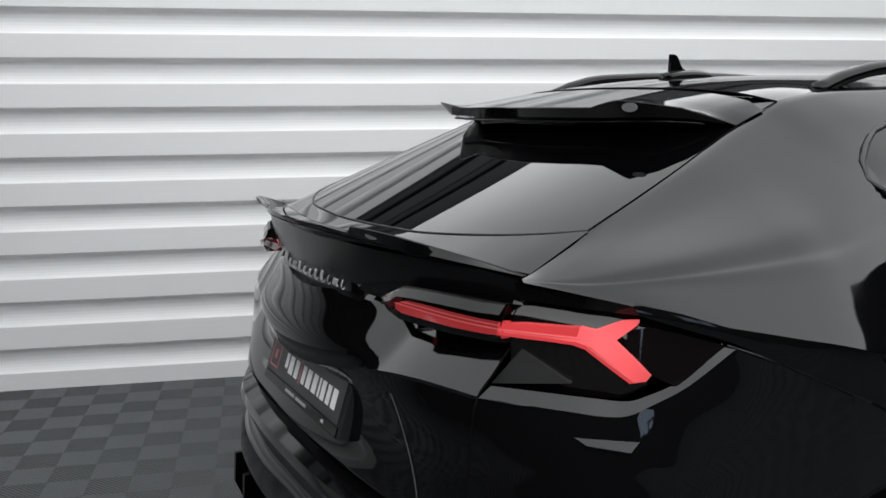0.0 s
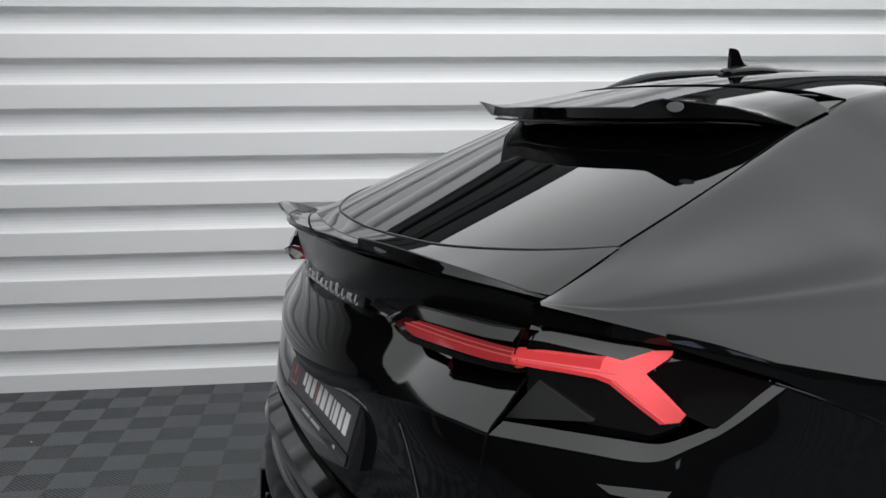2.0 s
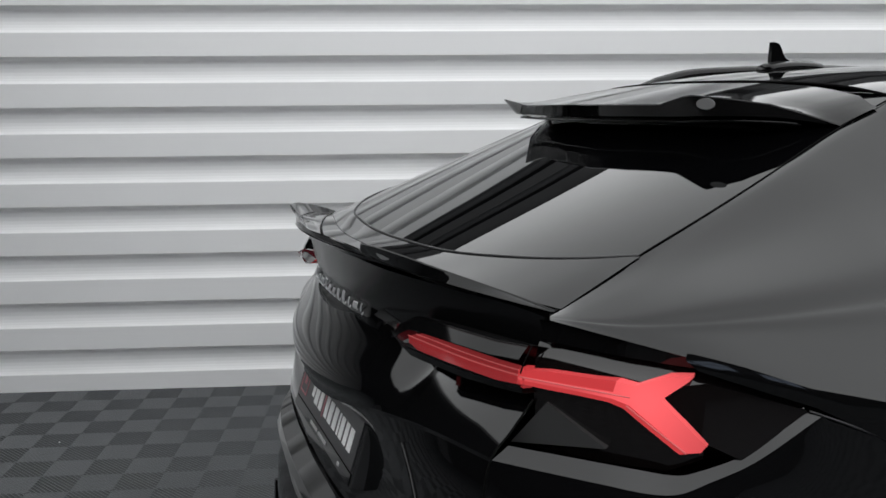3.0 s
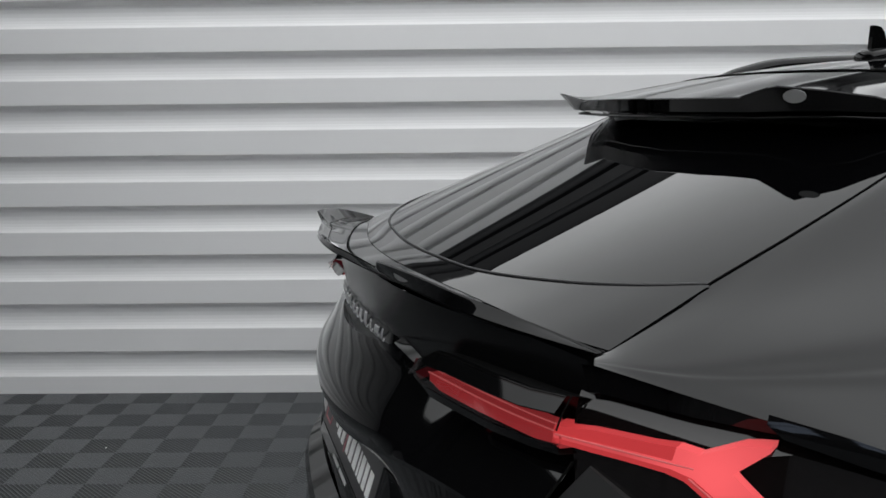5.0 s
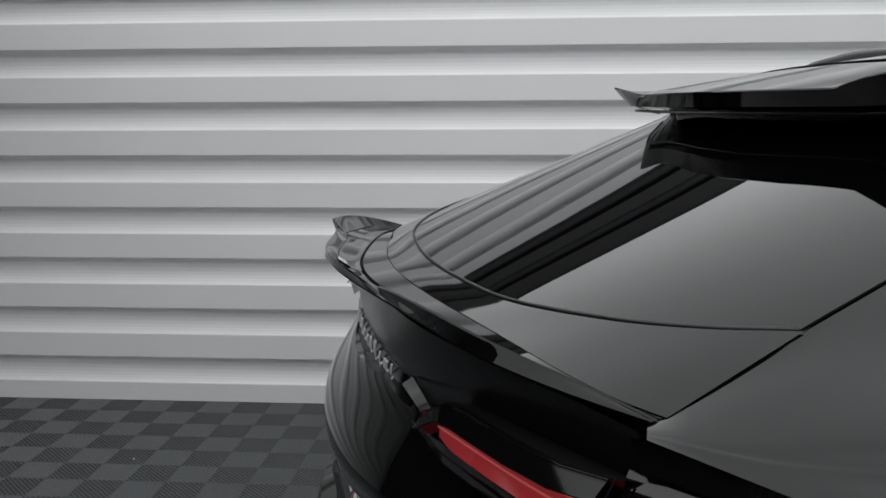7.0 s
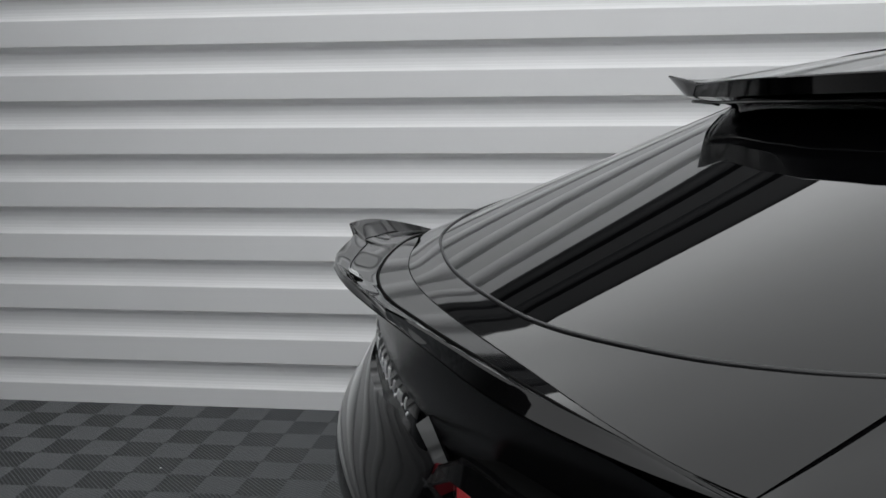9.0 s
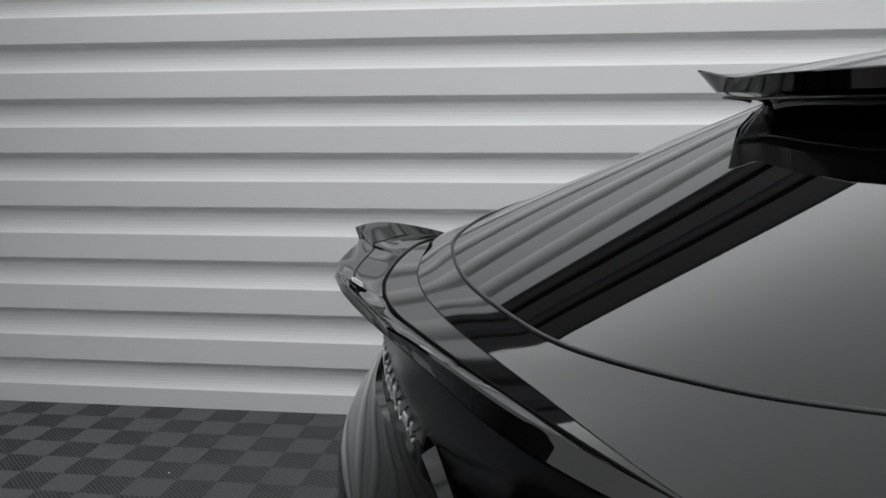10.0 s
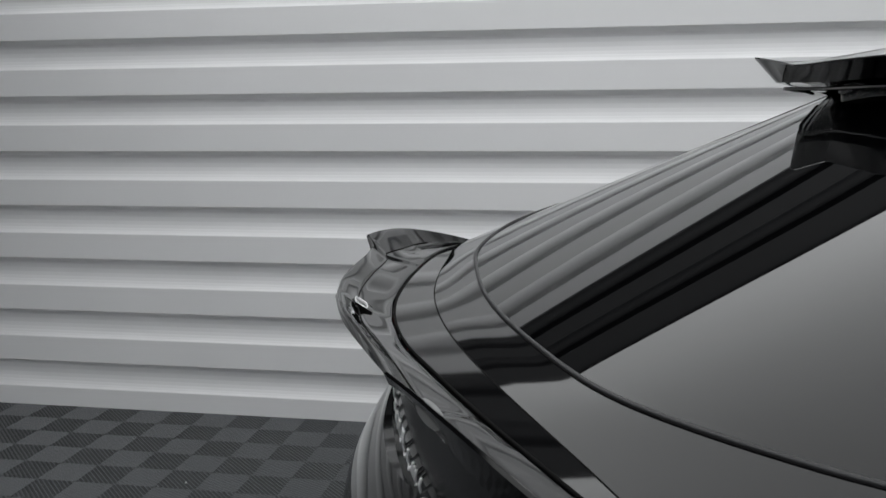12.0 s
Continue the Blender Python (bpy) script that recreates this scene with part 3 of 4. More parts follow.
# badge panel with plain strokes in place of the maker's name
bm = bmesh.new()
pan = []
for y in np.linspace(-0.262, 0.262, 13):
    dx = 0.29 * y * y
    pan.append([(0.125 + dx, y, 1.217), (0.109 + dx, y, 1.214), (0.0985 + dx, y * 1.03, 1.186), (0.0895 + dx, y * 1.06, 1.160), (0.102 + dx, y * 1.06, 1.151)])
pan = [[(max(x, 0.135), y, z) for x, y, z in pan[0]]] + pan + [[(max(x, 0.135), y, z) for x, y, z in pan[-1]]]
sheet(bm, np.array(pan))
badge_panel = part("badge_panel", bm, GLOSS, tailgate)
y = 0.212
for k, w in enumerate((0.036, 0.024, 0.038, 0.024, 0.024, 0.022, 0.024, 0.024, 0.014, 0.026, 0.014)):
    tall = (1.75, 1, 1, 1.5, 1, 1, 1.35, 1.6, 1.15, 1, 1.15)[k]
    bm = bmesh.new()
    for s in range(3 if w > 0.025 else 2 if w > 0.015 else 1):
        yy = y - s * w / 3
        zc, xc = 1.182, 0.0945 + 0.29 * yy * yy
        h = 0.0072 * tall
        tube(bm, [(xc, yy + 0.004, zc - 0.010), (xc - 0.002, yy, zc - 0.010 + h), (xc - 0.001, yy - 0.006, zc - 0.008 + 2 * h)], 0.0017, 8, 6)
    tube(bm, [(xc, y + 0.003, zc - 0.010), (xc - 0.001, y - w * 0.5, zc - 0.012), (xc, y - w * 0.85, zc - 0.007)], 0.0015, 8, 6)
    part("badge_stroke", bm, CHROME, badge_panel, "small bright metal stroke")
    y -= w + 0.0150


# bright sloping strip on each side, from the badge panel to the lamp
for side in (-1, 1):
    strip = [[(0.121, side * y, 1.199), (0.118, side * y, 1.1985), (0.1045 + 0.04 * (y - 0.29), side * y, 1.1895), (0.106 + 0.04 * (y - 0.29), side * y, 1.187)] for y in np.linspace(0.288, 0.424, 8)]
    part("badge_strip", surface(strip), PAINT, tailgate)


def flipped(points, side):
    return [(x + (SKEW * abs(y) if side > 0 else 0), side * abs(y) if y < 0 else -side * y, z) for x, y, z in points]


# ---- tail lamps ----
LENS = np.array([(0.15, -0.60), (0.237, -0.700), (0.30, -0.785), (0.37, -0.845), (0.44, -0.885), (0.515, -0.922), (0.62, -0.955)])


def on_lens(x, z, out=0.0):
    """A place on the lamp's outer face, some way out of it."""
    y = float(np.interp(x, LENS[:, 0], LENS[:, 1]))
    d = np.array([np.interp(x + 0.02, LENS[:, 0], LENS[:, 0]) - np.interp(x - 0.02, LENS[:, 0], LENS[:, 0]), np.interp(x + 0.02, LENS[:, 0], LENS[:, 1]) - np.interp(x - 0.02, LENS[:, 0], LENS[:, 1])])
    d /= np.linalg.norm(d)
    return (x + out * d[1], y - out * d[0], z)


def prism(bm, outline, out, depth):
    """A solid on the lamp's face from an (x, z) outline."""
    a = [bm.verts.new(on_lens(x, z, out)) for x, z in outline]
    b = [bm.verts.new(on_lens(x, z, out - depth)) for x, z in outline]
    f = bm.faces.new(a)
    bm.faces.new(b[::-1])
    for i in range(len(a)):
        j = (i + 1) % len(a)
        bm.faces.new((a[i], b[i], b[j], a[j]))
    bmesh.ops.triangulate(bm, faces=[f])


def mirror_bm(bm, side):
    if side > 0:
        bmesh.ops.scale(bm, vec=(1, -1, 1), verts=bm.verts)
        bmesh.ops.reverse_faces(bm, faces=bm.faces)
        for v in bm.verts:
            v.co.x += SKEW * v.co.y
    return bm


LENS_TOP = [(0.229, 1.2200), (0.244, 1.2185), (0.29, 1.2145), (0.36, 1.207), (0.40, 1.2025), (0.441, 1.186), (0.515, 1.162)]
for side in (-1, 1):
    lamp = part("tail_lamp", mirror_bm(surface([[on_lens(x, z + 0.002, -0.022), on_lens(x, z - 0.004, -0.016), on_lens(x, z - float(np.interp(x, [0.36, 0.40, 0.441, 0.515], [0.024, 0.011, 0.005, 0.003])), -0.006), on_lens(x, min(z - 0.03, max(z - 0.06 - (x - 0.24) * 0.2, 1.09)), 0.0), on_lens(x, max(1.062, 1.062 + (x - 0.37) * 0.68), -0.016)] for x, z in LENS_TOP]), side), SMOKED, car, "smoked tail lamp with a lit red forked bar")
    # inner part on the boot lid: a clear cover over a dark housing with a red shelf of light
    SECTION = ((-0.434, 0.106, 1.203, 0.101, 1.196, 0.107, 1.172), (-0.468, 0.124, 1.222, 0.106, 1.188, 0.116, 1.160), (-0.505, 0.134, 1.2245, 0.117, 1.187, 0.128, 1.158), (-0.543, 0.143, 1.2255, 0.128, 1.186, 0.140, 1.157), (-0.604, 0.160, 1.226, 0.148, 1.184, 0.160, 1.155), (-0.662, 0.186, 1.2235, 0.176, 1.182, 0.188, 1.154), (-0.694, 0.218, 1.2205, 0.205, 1.180, 0.213, 1.152))
    housing = part("lamp_housing", mirror_bm(surface([[(hx - 0.0005, y, hz - 0.002), (hx, y, hz), (hx + 0.012, y, hz - 0.001), (hx + 0.06, y, hz - 0.012), (hx + 0.075, y, 1.17), (bx + 0.05, y, bz - 0.003), (bx, y, bz - 0.001)] for y, hx, hz, nx, nz, bx, bz in SECTION]), side), GAP, lamp)
    brow = [[(hx + 0.006, y, hz + 0.001), (hx + 0.001, y, hz + 0.0005), (hx - 0.0135, y, hz - 0.0185), (hx - 0.012, y, hz - 0.0205)] for y, hx, hz, nx, nz, bx, bz in SECTION]
    part("lamp_brow", mirror_bm(surface(brow), side), GLOSS, lamp)
    cover = part("lamp_cover", mirror_bm(surface([[(hx, y, hz + 0.0005), (hx - 0.55 * (hx - nx), y, 0.5 * hz + 0.5 * nz), (nx, y, nz), (bx, y, bz)] for y, hx, hz, nx, nz, bx, bz in [(y, hx, hz, min(nx, hx - 0.0165), nz, bx, bz) for y, hx, hz, nx, nz, bx, bz in SECTION]]), side), CLEAR, lamp, "clear plastic lamp cover")
    cover.visible_shadow = False
    part("lamp_sill", mirror_bm(surface([[(bx + 0.012, y, bz - 0.002), (bx - 0.0005, y, bz - 0.0015), (0.6 * bx + 0.4 * min(nx, hx - 0.0165) - 0.0008, y, 0.6 * bz + 0.4 * nz), (0.6 * bx + 0.4 * min(nx, hx - 0.0165) + 0.004, y, 0.6 * bz + 0.4 * nz)] for y, hx, hz, nx, nz, bx, bz in SECTION]), side), GLOSS, lamp)
    tip = [[(0.140, -0.428, 1.192), (0.140, -0.428, 1.180)], [(0.125, -0.427, 1.199), (0.125, -0.427, 1.176)], [(0.105, -0.430, 1.204), (0.106, -0.430, 1.171)], [(0.101, -0.436, 1.197), (0.105, -0.436, 1.172)]]
    part("lamp_tip", mirror_bm(surface(tip), side), RED_CAP, lamp, "dull dark red lamp end")
    bar = []
    for y, tx, tz, cx, cz, bx, bz in ((-0.432, 0.150, 1.184, 0.124, 1.182, 0.124, 1.165), (-0.47, 0.170, 1.181, 0.140, 1.178, 0.136, 1.162), (-0.54, 0.196, 1.177, 0.168, 1.172, 0.156, 1.161), (-0.60, 0.219, 1.175, 0.192, 1.169, 0.176, 1.160), (-0.652, 0.237, 1.176, 0.214, 1.168, 0.197, 1.158), (-0.684, 0.247, 1.177, 0.228, 1.168, 0.213, 1.157)):
        bar.append([(tx, y, tz), (cx, y, cz), (bx, y, bz), (bx + 0.02, y, bz + 0.001)])
    light_bar = part("light_bar", mirror_bm(surface(bar), side), RED, lamp, "lit red light bar")
    bm = bmesh.new()
    tube(bm, [(b[1][0] - 0.001, b[1][1], b[1][2] + 0.001) for b in bar], 0.0012, 30, 6)
    part("light_edge", mirror_bm(bm, side), RED_EDGE, light_bar)
    for u in (0.5,):
        bm = bmesh.new()
        tube(bm, [tuple((1 - u) * np.array(b[0]) + u * np.array(b[1]) + (0, 0, 0.0004)) for b in bar], 0.0011, 30, 6)
        part("light_rib", mirror_bm(bm, side), RED_EDGE, light_bar)
    bm = bmesh.new()
    box(bm, (0.213, -0.6905, 1.157), (0.228, -0.6865, 1.172), 0.0015)
    part("lamp_joint", mirror_bm(bm, side), RED, lamp)
    seam("lamp_seam", flipped([(0.206, -0.6965, 1.182), (0.211, -0.697, 1.196), (0.219, -0.697, 1.212), (0.226, -0.695, 1.222)], side), 0.0012, GAP, lamp, 16)
    bm = bmesh.new()
    FORK = dict(a0=(0.217, 1.1835), a1=(0.248, 1.1878), a2=(0.285, 1.189), a3=(0.308, 1.1895), a4=(0.326, 1.1855), m0=(0.216, 1.1735), m1=(0.248, 1.174), m2=(0.277, 1.1745), m3=(0.305, 1.174), b0=(0.215, 1.1637), b1=(0.248, 1.1613), b2=(0.272, 1.1611), b3=(0.300, 1.1595), b4=(0.315, 1.153),
                c=(0.327, 1.167), n=(0.352, 1.169), l1=(0.342, 1.126), l2=(0.3715, 1.0975), r1=(0.376, 1.139), r2=(0.401, 1.110), e=(0.395, 1.101), u1=(0.357, 1.2015), u2=(0.379, 1.2025), u3=(0.379, 1.197))
    faces = ("a0 a1 m1 m0", "a1 a2 m2 m1", "a2 a3 m3 m2", "m0 m1 b1 b0", "m1 m2 b2 b1", "m2 m3 b3 b2", "a3 a4 c m3", "m3 c b3", "c b4 b3", "a4 n c", "c n r1", "c r1 l1", "c l1 b4", "l1 r1 r2 e", "l1 e l2", "a4 u1 u3 n", "u1 u2 u3")
    top = {k: bm.verts.new(on_lens(x, z, 0.0125 if k == "c" else 0.010)) for k, (x, z) in FORK.items()}
    for i, f in enumerate(faces):
        bm.faces.new([top[k] for k in f.split()]).material_index = 1 if i < 3 else 0
    rim = [e for e in bm.edges if len(e.link_faces) == 1]
    made = bmesh.ops.extrude_edge_only(bm, edges=rim)
    bmesh.ops.translate(bm, verts=[v for v in made["geom"] if isinstance(v, bmesh.types.BMVert)], vec=(0.022, 0.018, 0))
    bmesh.ops.recalc_face_normals(bm, faces=bm.faces)
    fork = part("light_fork", mirror_bm(bm, side), (RED_FORK, RED_SIDE), lamp, "lit red forked light guide")
    bm = bmesh.new()
    low = [(0.215, 1.1637), (0.248, 1.1613), (0.272, 1.1611), (0.300, 1.1595), (0.315, 1.153), (0.342, 1.126), (0.3715, 1.0975)]
    high = [(0.216, 1.1695), (0.248, 1.1675), (0.273, 1.167), (0.304, 1.165), (0.321, 1.158), (0.350, 1.129), (0.379, 1.0985)]
    sheet(bm, np.array([[on_lens(*a, 0.0108), on_lens(*b, 0.0112)] for a, b in zip(low, high)]))
    part("light_side", mirror_bm(bm, side), RED_SIDE, fork)
    bm = bmesh.new()
    tube(bm, [on_lens(0.318, 1.1575, 0.0115), on_lens(0.349, 1.1275, 0.0115), on_lens(0.379, 1.099, 0.0115)], 0.0012, 20, 6)
    tube(bm, [on_lens(0.218, 1.174, 0.0115), on_lens(0.285, 1.172, 0.0115), on_lens(0.322, 1.169, 0.0115)], 0.0012, 20, 6)
    part("light_edge", mirror_bm(bm, side), RED_EDGE, fork)
    bm = bmesh.new()
    prism(bm, [(0.206, 1.070), (0.297, 1.088), (0.243, 1.139)], 0.001, 0.02)
    part("reflector_facet", mirror_bm(bm, side), FACET, lamp, "dull grey triangular facet", smooth=False)

# ---- quarter panels: pillar, shoulder, roll-over edge ----
QUARTER = [
    [(0.264, -0.669, 1.257), (0.30, -0.6655, 1.272), (0.422, -0.654, 1.3265), (0.68, -0.613, 1.4395), (0.80, -0.586, 1.4905), (0.92, -0.569, 1.5385), (1.02, -0.564, 1.575), (1.2, -0.579, 1.597), (1.5, -0.60, 1.602), (1.9, -0.604, 1.596), (2.6, -0.59, 1.558), (3.05, -0.563, 1.498)],
    [(0.262, -0.674, 1.258), (0.302, -0.678, 1.274), (0.427, -0.672, 1.324), (0.69, -0.636, 1.432), (0.81, -0.611, 1.482), (0.93, -0.594, 1.529), (1.03, -0.590, 1.566), (1.2, -0.604, 1.588), (1.5, -0.625, 1.592), (1.9, -0.63, 1.584), (2.6, -0.618, 1.547), (3.07, -0.59, 1.485)],
    [(0.260, -0.679, 1.2585), (0.308, -0.705, 1.272), (0.44, -0.725, 1.314), (0.70, -0.722, 1.388), (0.83, -0.702, 1.433), (0.95, -0.680, 1.480), (1.05, -0.668, 1.518), (1.2, -0.668, 1.542), (1.5, -0.676, 1.547), (1.9, -0.68, 1.54), (2.6, -0.67, 1.50), (3.15, -0.64, 1.43)],
    [(0.257, -0.686, 1.2588), (0.323, -0.750, 1.266), (0.465, -0.825, 1.296), (0.70, -0.850, 1.331), (0.83, -0.836, 1.355), (0.97, -0.795, 1.405), (1.07, -0.770, 1.435), (1.2, -0.752, 1.455), (1.5, -0.755, 1.46), (1.9, -0.76, 1.45), (2.6, -0.75, 1.40), (3.3, -0.74, 1.32)],
    [(0.254, -0.692, 1.259), (0.340, -0.795, 1.258), (0.480, -0.893, 1.280), (0.70, -0.935, 1.287), (0.84, -0.945, 1.280), (0.99, -0.925, 1.272), (1.08, -0.905, 1.268), (1.2, -0.885, 1.265), (1.5, -0.87, 1.262), (1.9, -0.87, 1.25), (2.6, -0.87, 1.20), (3.4, -0.88, 1.12)],
    [(0.251, -0.698, 1.2585), (0.352, -0.822, 1.247), (0.498, -0.914, 1.245), (0.71, -0.968, 1.238), (0.85, -0.985, 1.226), (1.0, -0.985, 1.212), (1.09, -0.977, 1.206), (1.2, -0.965, 1.20), (1.5, -0.94, 1.19), (1.9, -0.93, 1.17), (2.6, -0.93, 1.13), (3.4, -0.95, 1.06)],
    [(0.249, -0.703, 1.257), (0.362, -0.838, 1.232), (0.512, -0.924, 1.191), (0.70, -0.982, 1.154), (0.82, -1.002, 1.126), (1.0, -1.006, 1.10), (1.09, -1.004, 1.09), (1.2, -1.0, 1.08), (1.5, -0.975, 1.06), (1.9, -0.955, 1.04), (2.6, -0.955, 1.0), (3.4, -0.975, 0.96)],
]
# the inner edge lies flush with the glass and the boot lid
QUARTER[0] = [(x, y + 0.003, float(glass_z(x, y + 0.003)) - 0.0005 if 0.4 < x < 1.0 else z + (0.0022 if x < 0.4 else 0)) for x, y, z in (tuple(p) for p in spline(QUARTER[0], 150))]
ridge = []
for u, out in ((0.24, 0.0095), (0.34, 0.0185), (0.42, 0.0210), (0.50, 0.0190), (0.62, 0.0140), (0.82, 0.006)):
    ridge.append([tuple((1 - u) * np.array(p) + u * np.array(q) + out * min(1, 4 * (p[0] - 0.257)) * np.array((-0.15, -0.6, 0.75))) for p, q in zip(QUARTER[3], QUARTER[6])])
QUARTER[4:6] = ridge
SEAM_LINE = [(0.513, -0.925, 1.162), (0.57, -0.945, 1.140), (0.65, -0.967, 1.106), (0.72, -0.98, 1.073), (0.80, -0.99, 1.035)]
for side in (-1, 1):
    quarter = part("quarter_panel", mirror_bm(loft(QUARTER, 150, 72), side), PAINT, car)
    # dark recess between the shoulder's edge and the lamp
    edge = spline(QUARTER[-1], 90)
    edge = [p for p in edge if p[0] < 0.53]
    recess = []
    for p in edge:
        top = float(np.interp(p[0], [q[0] for q in LENS_TOP], [q[1] for q in LENS_TOP]))
        w = on_lens(max(p[0], 0.245), top, -0.012)
        v = on_lens(max(p[0], 0.245), top, -0.024)
        recess.append([tuple(p), (p[0] + 0.004, p[1] + 0.006, p[2] - 0.003), (w[0], w[1], top + 0.006), (v[0], v[1], top)])
    recess.insert(0, [(x - 0.012, y + 0.011, z) for x, y, z in recess[0]])
    part("lamp_recess", mirror_bm(surface(recess), side), GLOSS, quarter)
    # arch trim that starts above the lamp
    bm = bmesh.new()
    strip = [[(0.375, -0.851, 1.236), (0.372, -0.853, 1.226), (0.385, -0.862, 1.212)], [(0.44, -0.890, 1.218), (0.44, -0.894, 1.205), (0.45, -0.897, 1.190)], [(0.512, -0.927, 1.193), (0.512, -0.930, 1.178), (0.522, -0.93, 1.166)], [(0.60, -0.958, 1.175), (0.60, -0.962, 1.15), (0.60, -0.958, 1.127)], [(0.70, -0.984, 1.153), (0.70, -0.988, 1.12), (0.70, -0.981, 1.083)], [(0.80, -1.0, 1.128), (0.80, -1.003, 1.09), (0.80, -0.995, 1.036)], [(0.90, -1.008, 1.11), (0.90, -1.01, 1.06), (0.90, -1.0, 0.985)]]
    sheet(bm, np.array(strip))
    part("arch_trim", mirror_bm(bm, side), GLOSS, quarter)
    seam("panel_seam", flipped([(x, y - 0.001, z) for x, y, z in SEAM_LINE], side), 0.002, TRIM, quarter)
    # side window set in the pillar, with its dark surround
    win = [[(1.022, -0.770, 1.418), (1.06, -0.735, 1.462), (1.18, -0.695, 1.515), (1.5, -0.69, 1.532), (1.9, -0.69, 1.525), (2.5, -0.68, 1.495), (3.0, -0.66, 1.44)],
           [(1.015, -0.785, 1.405), (1.08, -0.772, 1.430), (1.2, -0.748, 1.462), (1.5, -0.745, 1.48), (1.9, -0.74, 1.475), (2.5, -0.73, 1.44), (3.15, -0.72, 1.38)],
           [(1.020, -0.808, 1.390), (1.09, -0.822, 1.362), (1.2, -0.832, 1.345), (1.5, -0.825, 1.335), (1.9, -0.825, 1.325), (2.5, -0.825, 1.29), (3.3, -0.83, 1.22)]]
    win = [[(x, y - 0.006, z + 0.003) for x, y, z in r] for r in win]
    window = part("side_window", mirror_bm(loft(win, 40, 8), side), GLASS_DARK, quarter)
    seam("window_frame", flipped(win[0][::-1] + win[1][:1] + win[2], side), 0.007, TRIM, window, 80)
    # filler flap on the right side only
    if side < 0:
        ring = [(0.91 + 0.105 * math.copysign(abs(math.cos(a)) ** 0.6, math.cos(a)), 0, 1.165 + 0.072 * math.copysign(abs(math.sin(a)) ** 0.6, math.sin(a))) for a in np.linspace(0, 2 * math.pi, 40)]
        seam("filler_flap_seam", [(x, -1.004 + max(0, z - 1.115) * 0.72, z) for x, y, z in ring], 0.0028, GAP, quarter, 80)

# ---- bumper ----
BUMPER = [
    [(0.190, -0.691, 1.075), (0.245, -0.735, 1.070), (0.29, -0.772, 1.066), (0.33, -0.806, 1.063), (0.371, -0.838, 1.0605), (0.398, -0.857, 1.0700), (0.452, -0.888, 1.1005), (0.515, -0.918, 1.1565)],
    [(0.164, -0.692, 1.057), (0.208, -0.730, 1.052), (0.287, -0.792, 1.042), (0.335, -0.828, 1.036), (0.368, -0.853, 1.040), (0.402, -0.871, 1.058), (0.455, -0.900, 1.092), (0.53, -0.932, 1.156)],
    [(0.162, -0.692, 1.052), (0.206, -0.731, 1.046), (0.286, -0.793, 1.036), (0.335, -0.830, 1.030), (0.37, -0.856, 1.034), (0.405, -0.874, 1.052), (0.458, -0.903, 1.086), (0.535, -0.935, 1.150)],
    [(0.150, -0.692, 0.99), (0.196, -0.738, 0.985), (0.278, -0.806, 0.98), (0.335, -0.848, 0.978), (0.385, -0.882, 0.98), (0.44, -0.91, 0.99), (0.51, -0.935, 1.045), (0.60, -0.954, 1.125)],
    [(0.146, -0.692, 0.945), (0.192, -0.742, 0.94), (0.275, -0.812, 0.935), (0.335, -0.857, 0.935), (0.40, -0.895, 0.94), (0.47, -0.922, 0.95), (0.57, -0.95, 1.01), (0.68, -0.972, 1.090)],
    [(0.143, -0.694, 0.915), (0.190, -0.745, 0.91), (0.273, -0.817, 0.905), (0.335, -0.863, 0.907), (0.405, -0.90, 0.91), (0.48, -0.93, 0.92), (0.61, -0.960, 0.965), (0.77, -0.986, 1.045)],
    [(0.126, -0.696, 0.80), (0.170, -0.755, 0.80), (0.262, -0.835, 0.80), (0.335, -0.887, 0.80), (0.42, -0.927, 0.80), (0.52, -0.955, 0.80), (0.65, -0.978, 0.80), (0.79, -0.992, 0.82)],
    [(0.095, -0.70, 0.62), (0.145, -0.77, 0.62), (0.235, -0.86, 0.62), (0.31, -0.91, 0.62), (0.39, -0.945, 0.62), (0.46, -0.965, 0.62), (0.54, -0.975, 0.62), (0.60, -0.98, 0.62)],
    [(0.10, -0.70, 0.36), (0.14, -0.76, 0.36), (0.22, -0.84, 0.36), (0.29, -0.885, 0.36), (0.36, -0.91, 0.36), (0.43, -0.925, 0.36), (0.50, -0.93, 0.36), (0.56, -0.93, 0.36)],
    [(0.22, -0.70, 0.27), (0.25, -0.75, 0.27), (0.29, -0.80, 0.27), (0.34, -0.84, 0.27), (0.40, -0.86, 0.27), (0.45, -0.87, 0.27), (0.50, -0.88, 0.27), (0.55, -0.88, 0.27)],
]
ledge = np.array([spline(r, 40) for r in BUMPER[:2]]).transpose(1, 0, 2)
grid = np.array([spline(r, 40) for r in BUMPER[1:]]).transpose(1, 0, 2)
bumper = part("bumper", surface(grid), PAINT, car)
for side in (-1, 1):
    part("bumper_ledge", mirror_bm(surface(ledge), side), PAINT, bumper)
far = grid.copy()
far[..., 0] += 0.012
part("bumper_side", mirror_bm(surface(far), 1), PAINT, bumper)
bm = bmesh.new()
a, b, c, d, e = (bm.verts.new(p) for p in ((0.283, -0.798, 1.005), (0.381, -0.871, 1.000), (0.3575, -0.8735, 0.982), (0.299, -0.827, 0.990), (0.338, -0.846, 0.972)))
for f in ((a, d, c, b), (d, e, c), (c, e, b)):
    bm.faces.new(f)
part("bumper_facet", bm, PAINT, bumper, smooth=False)
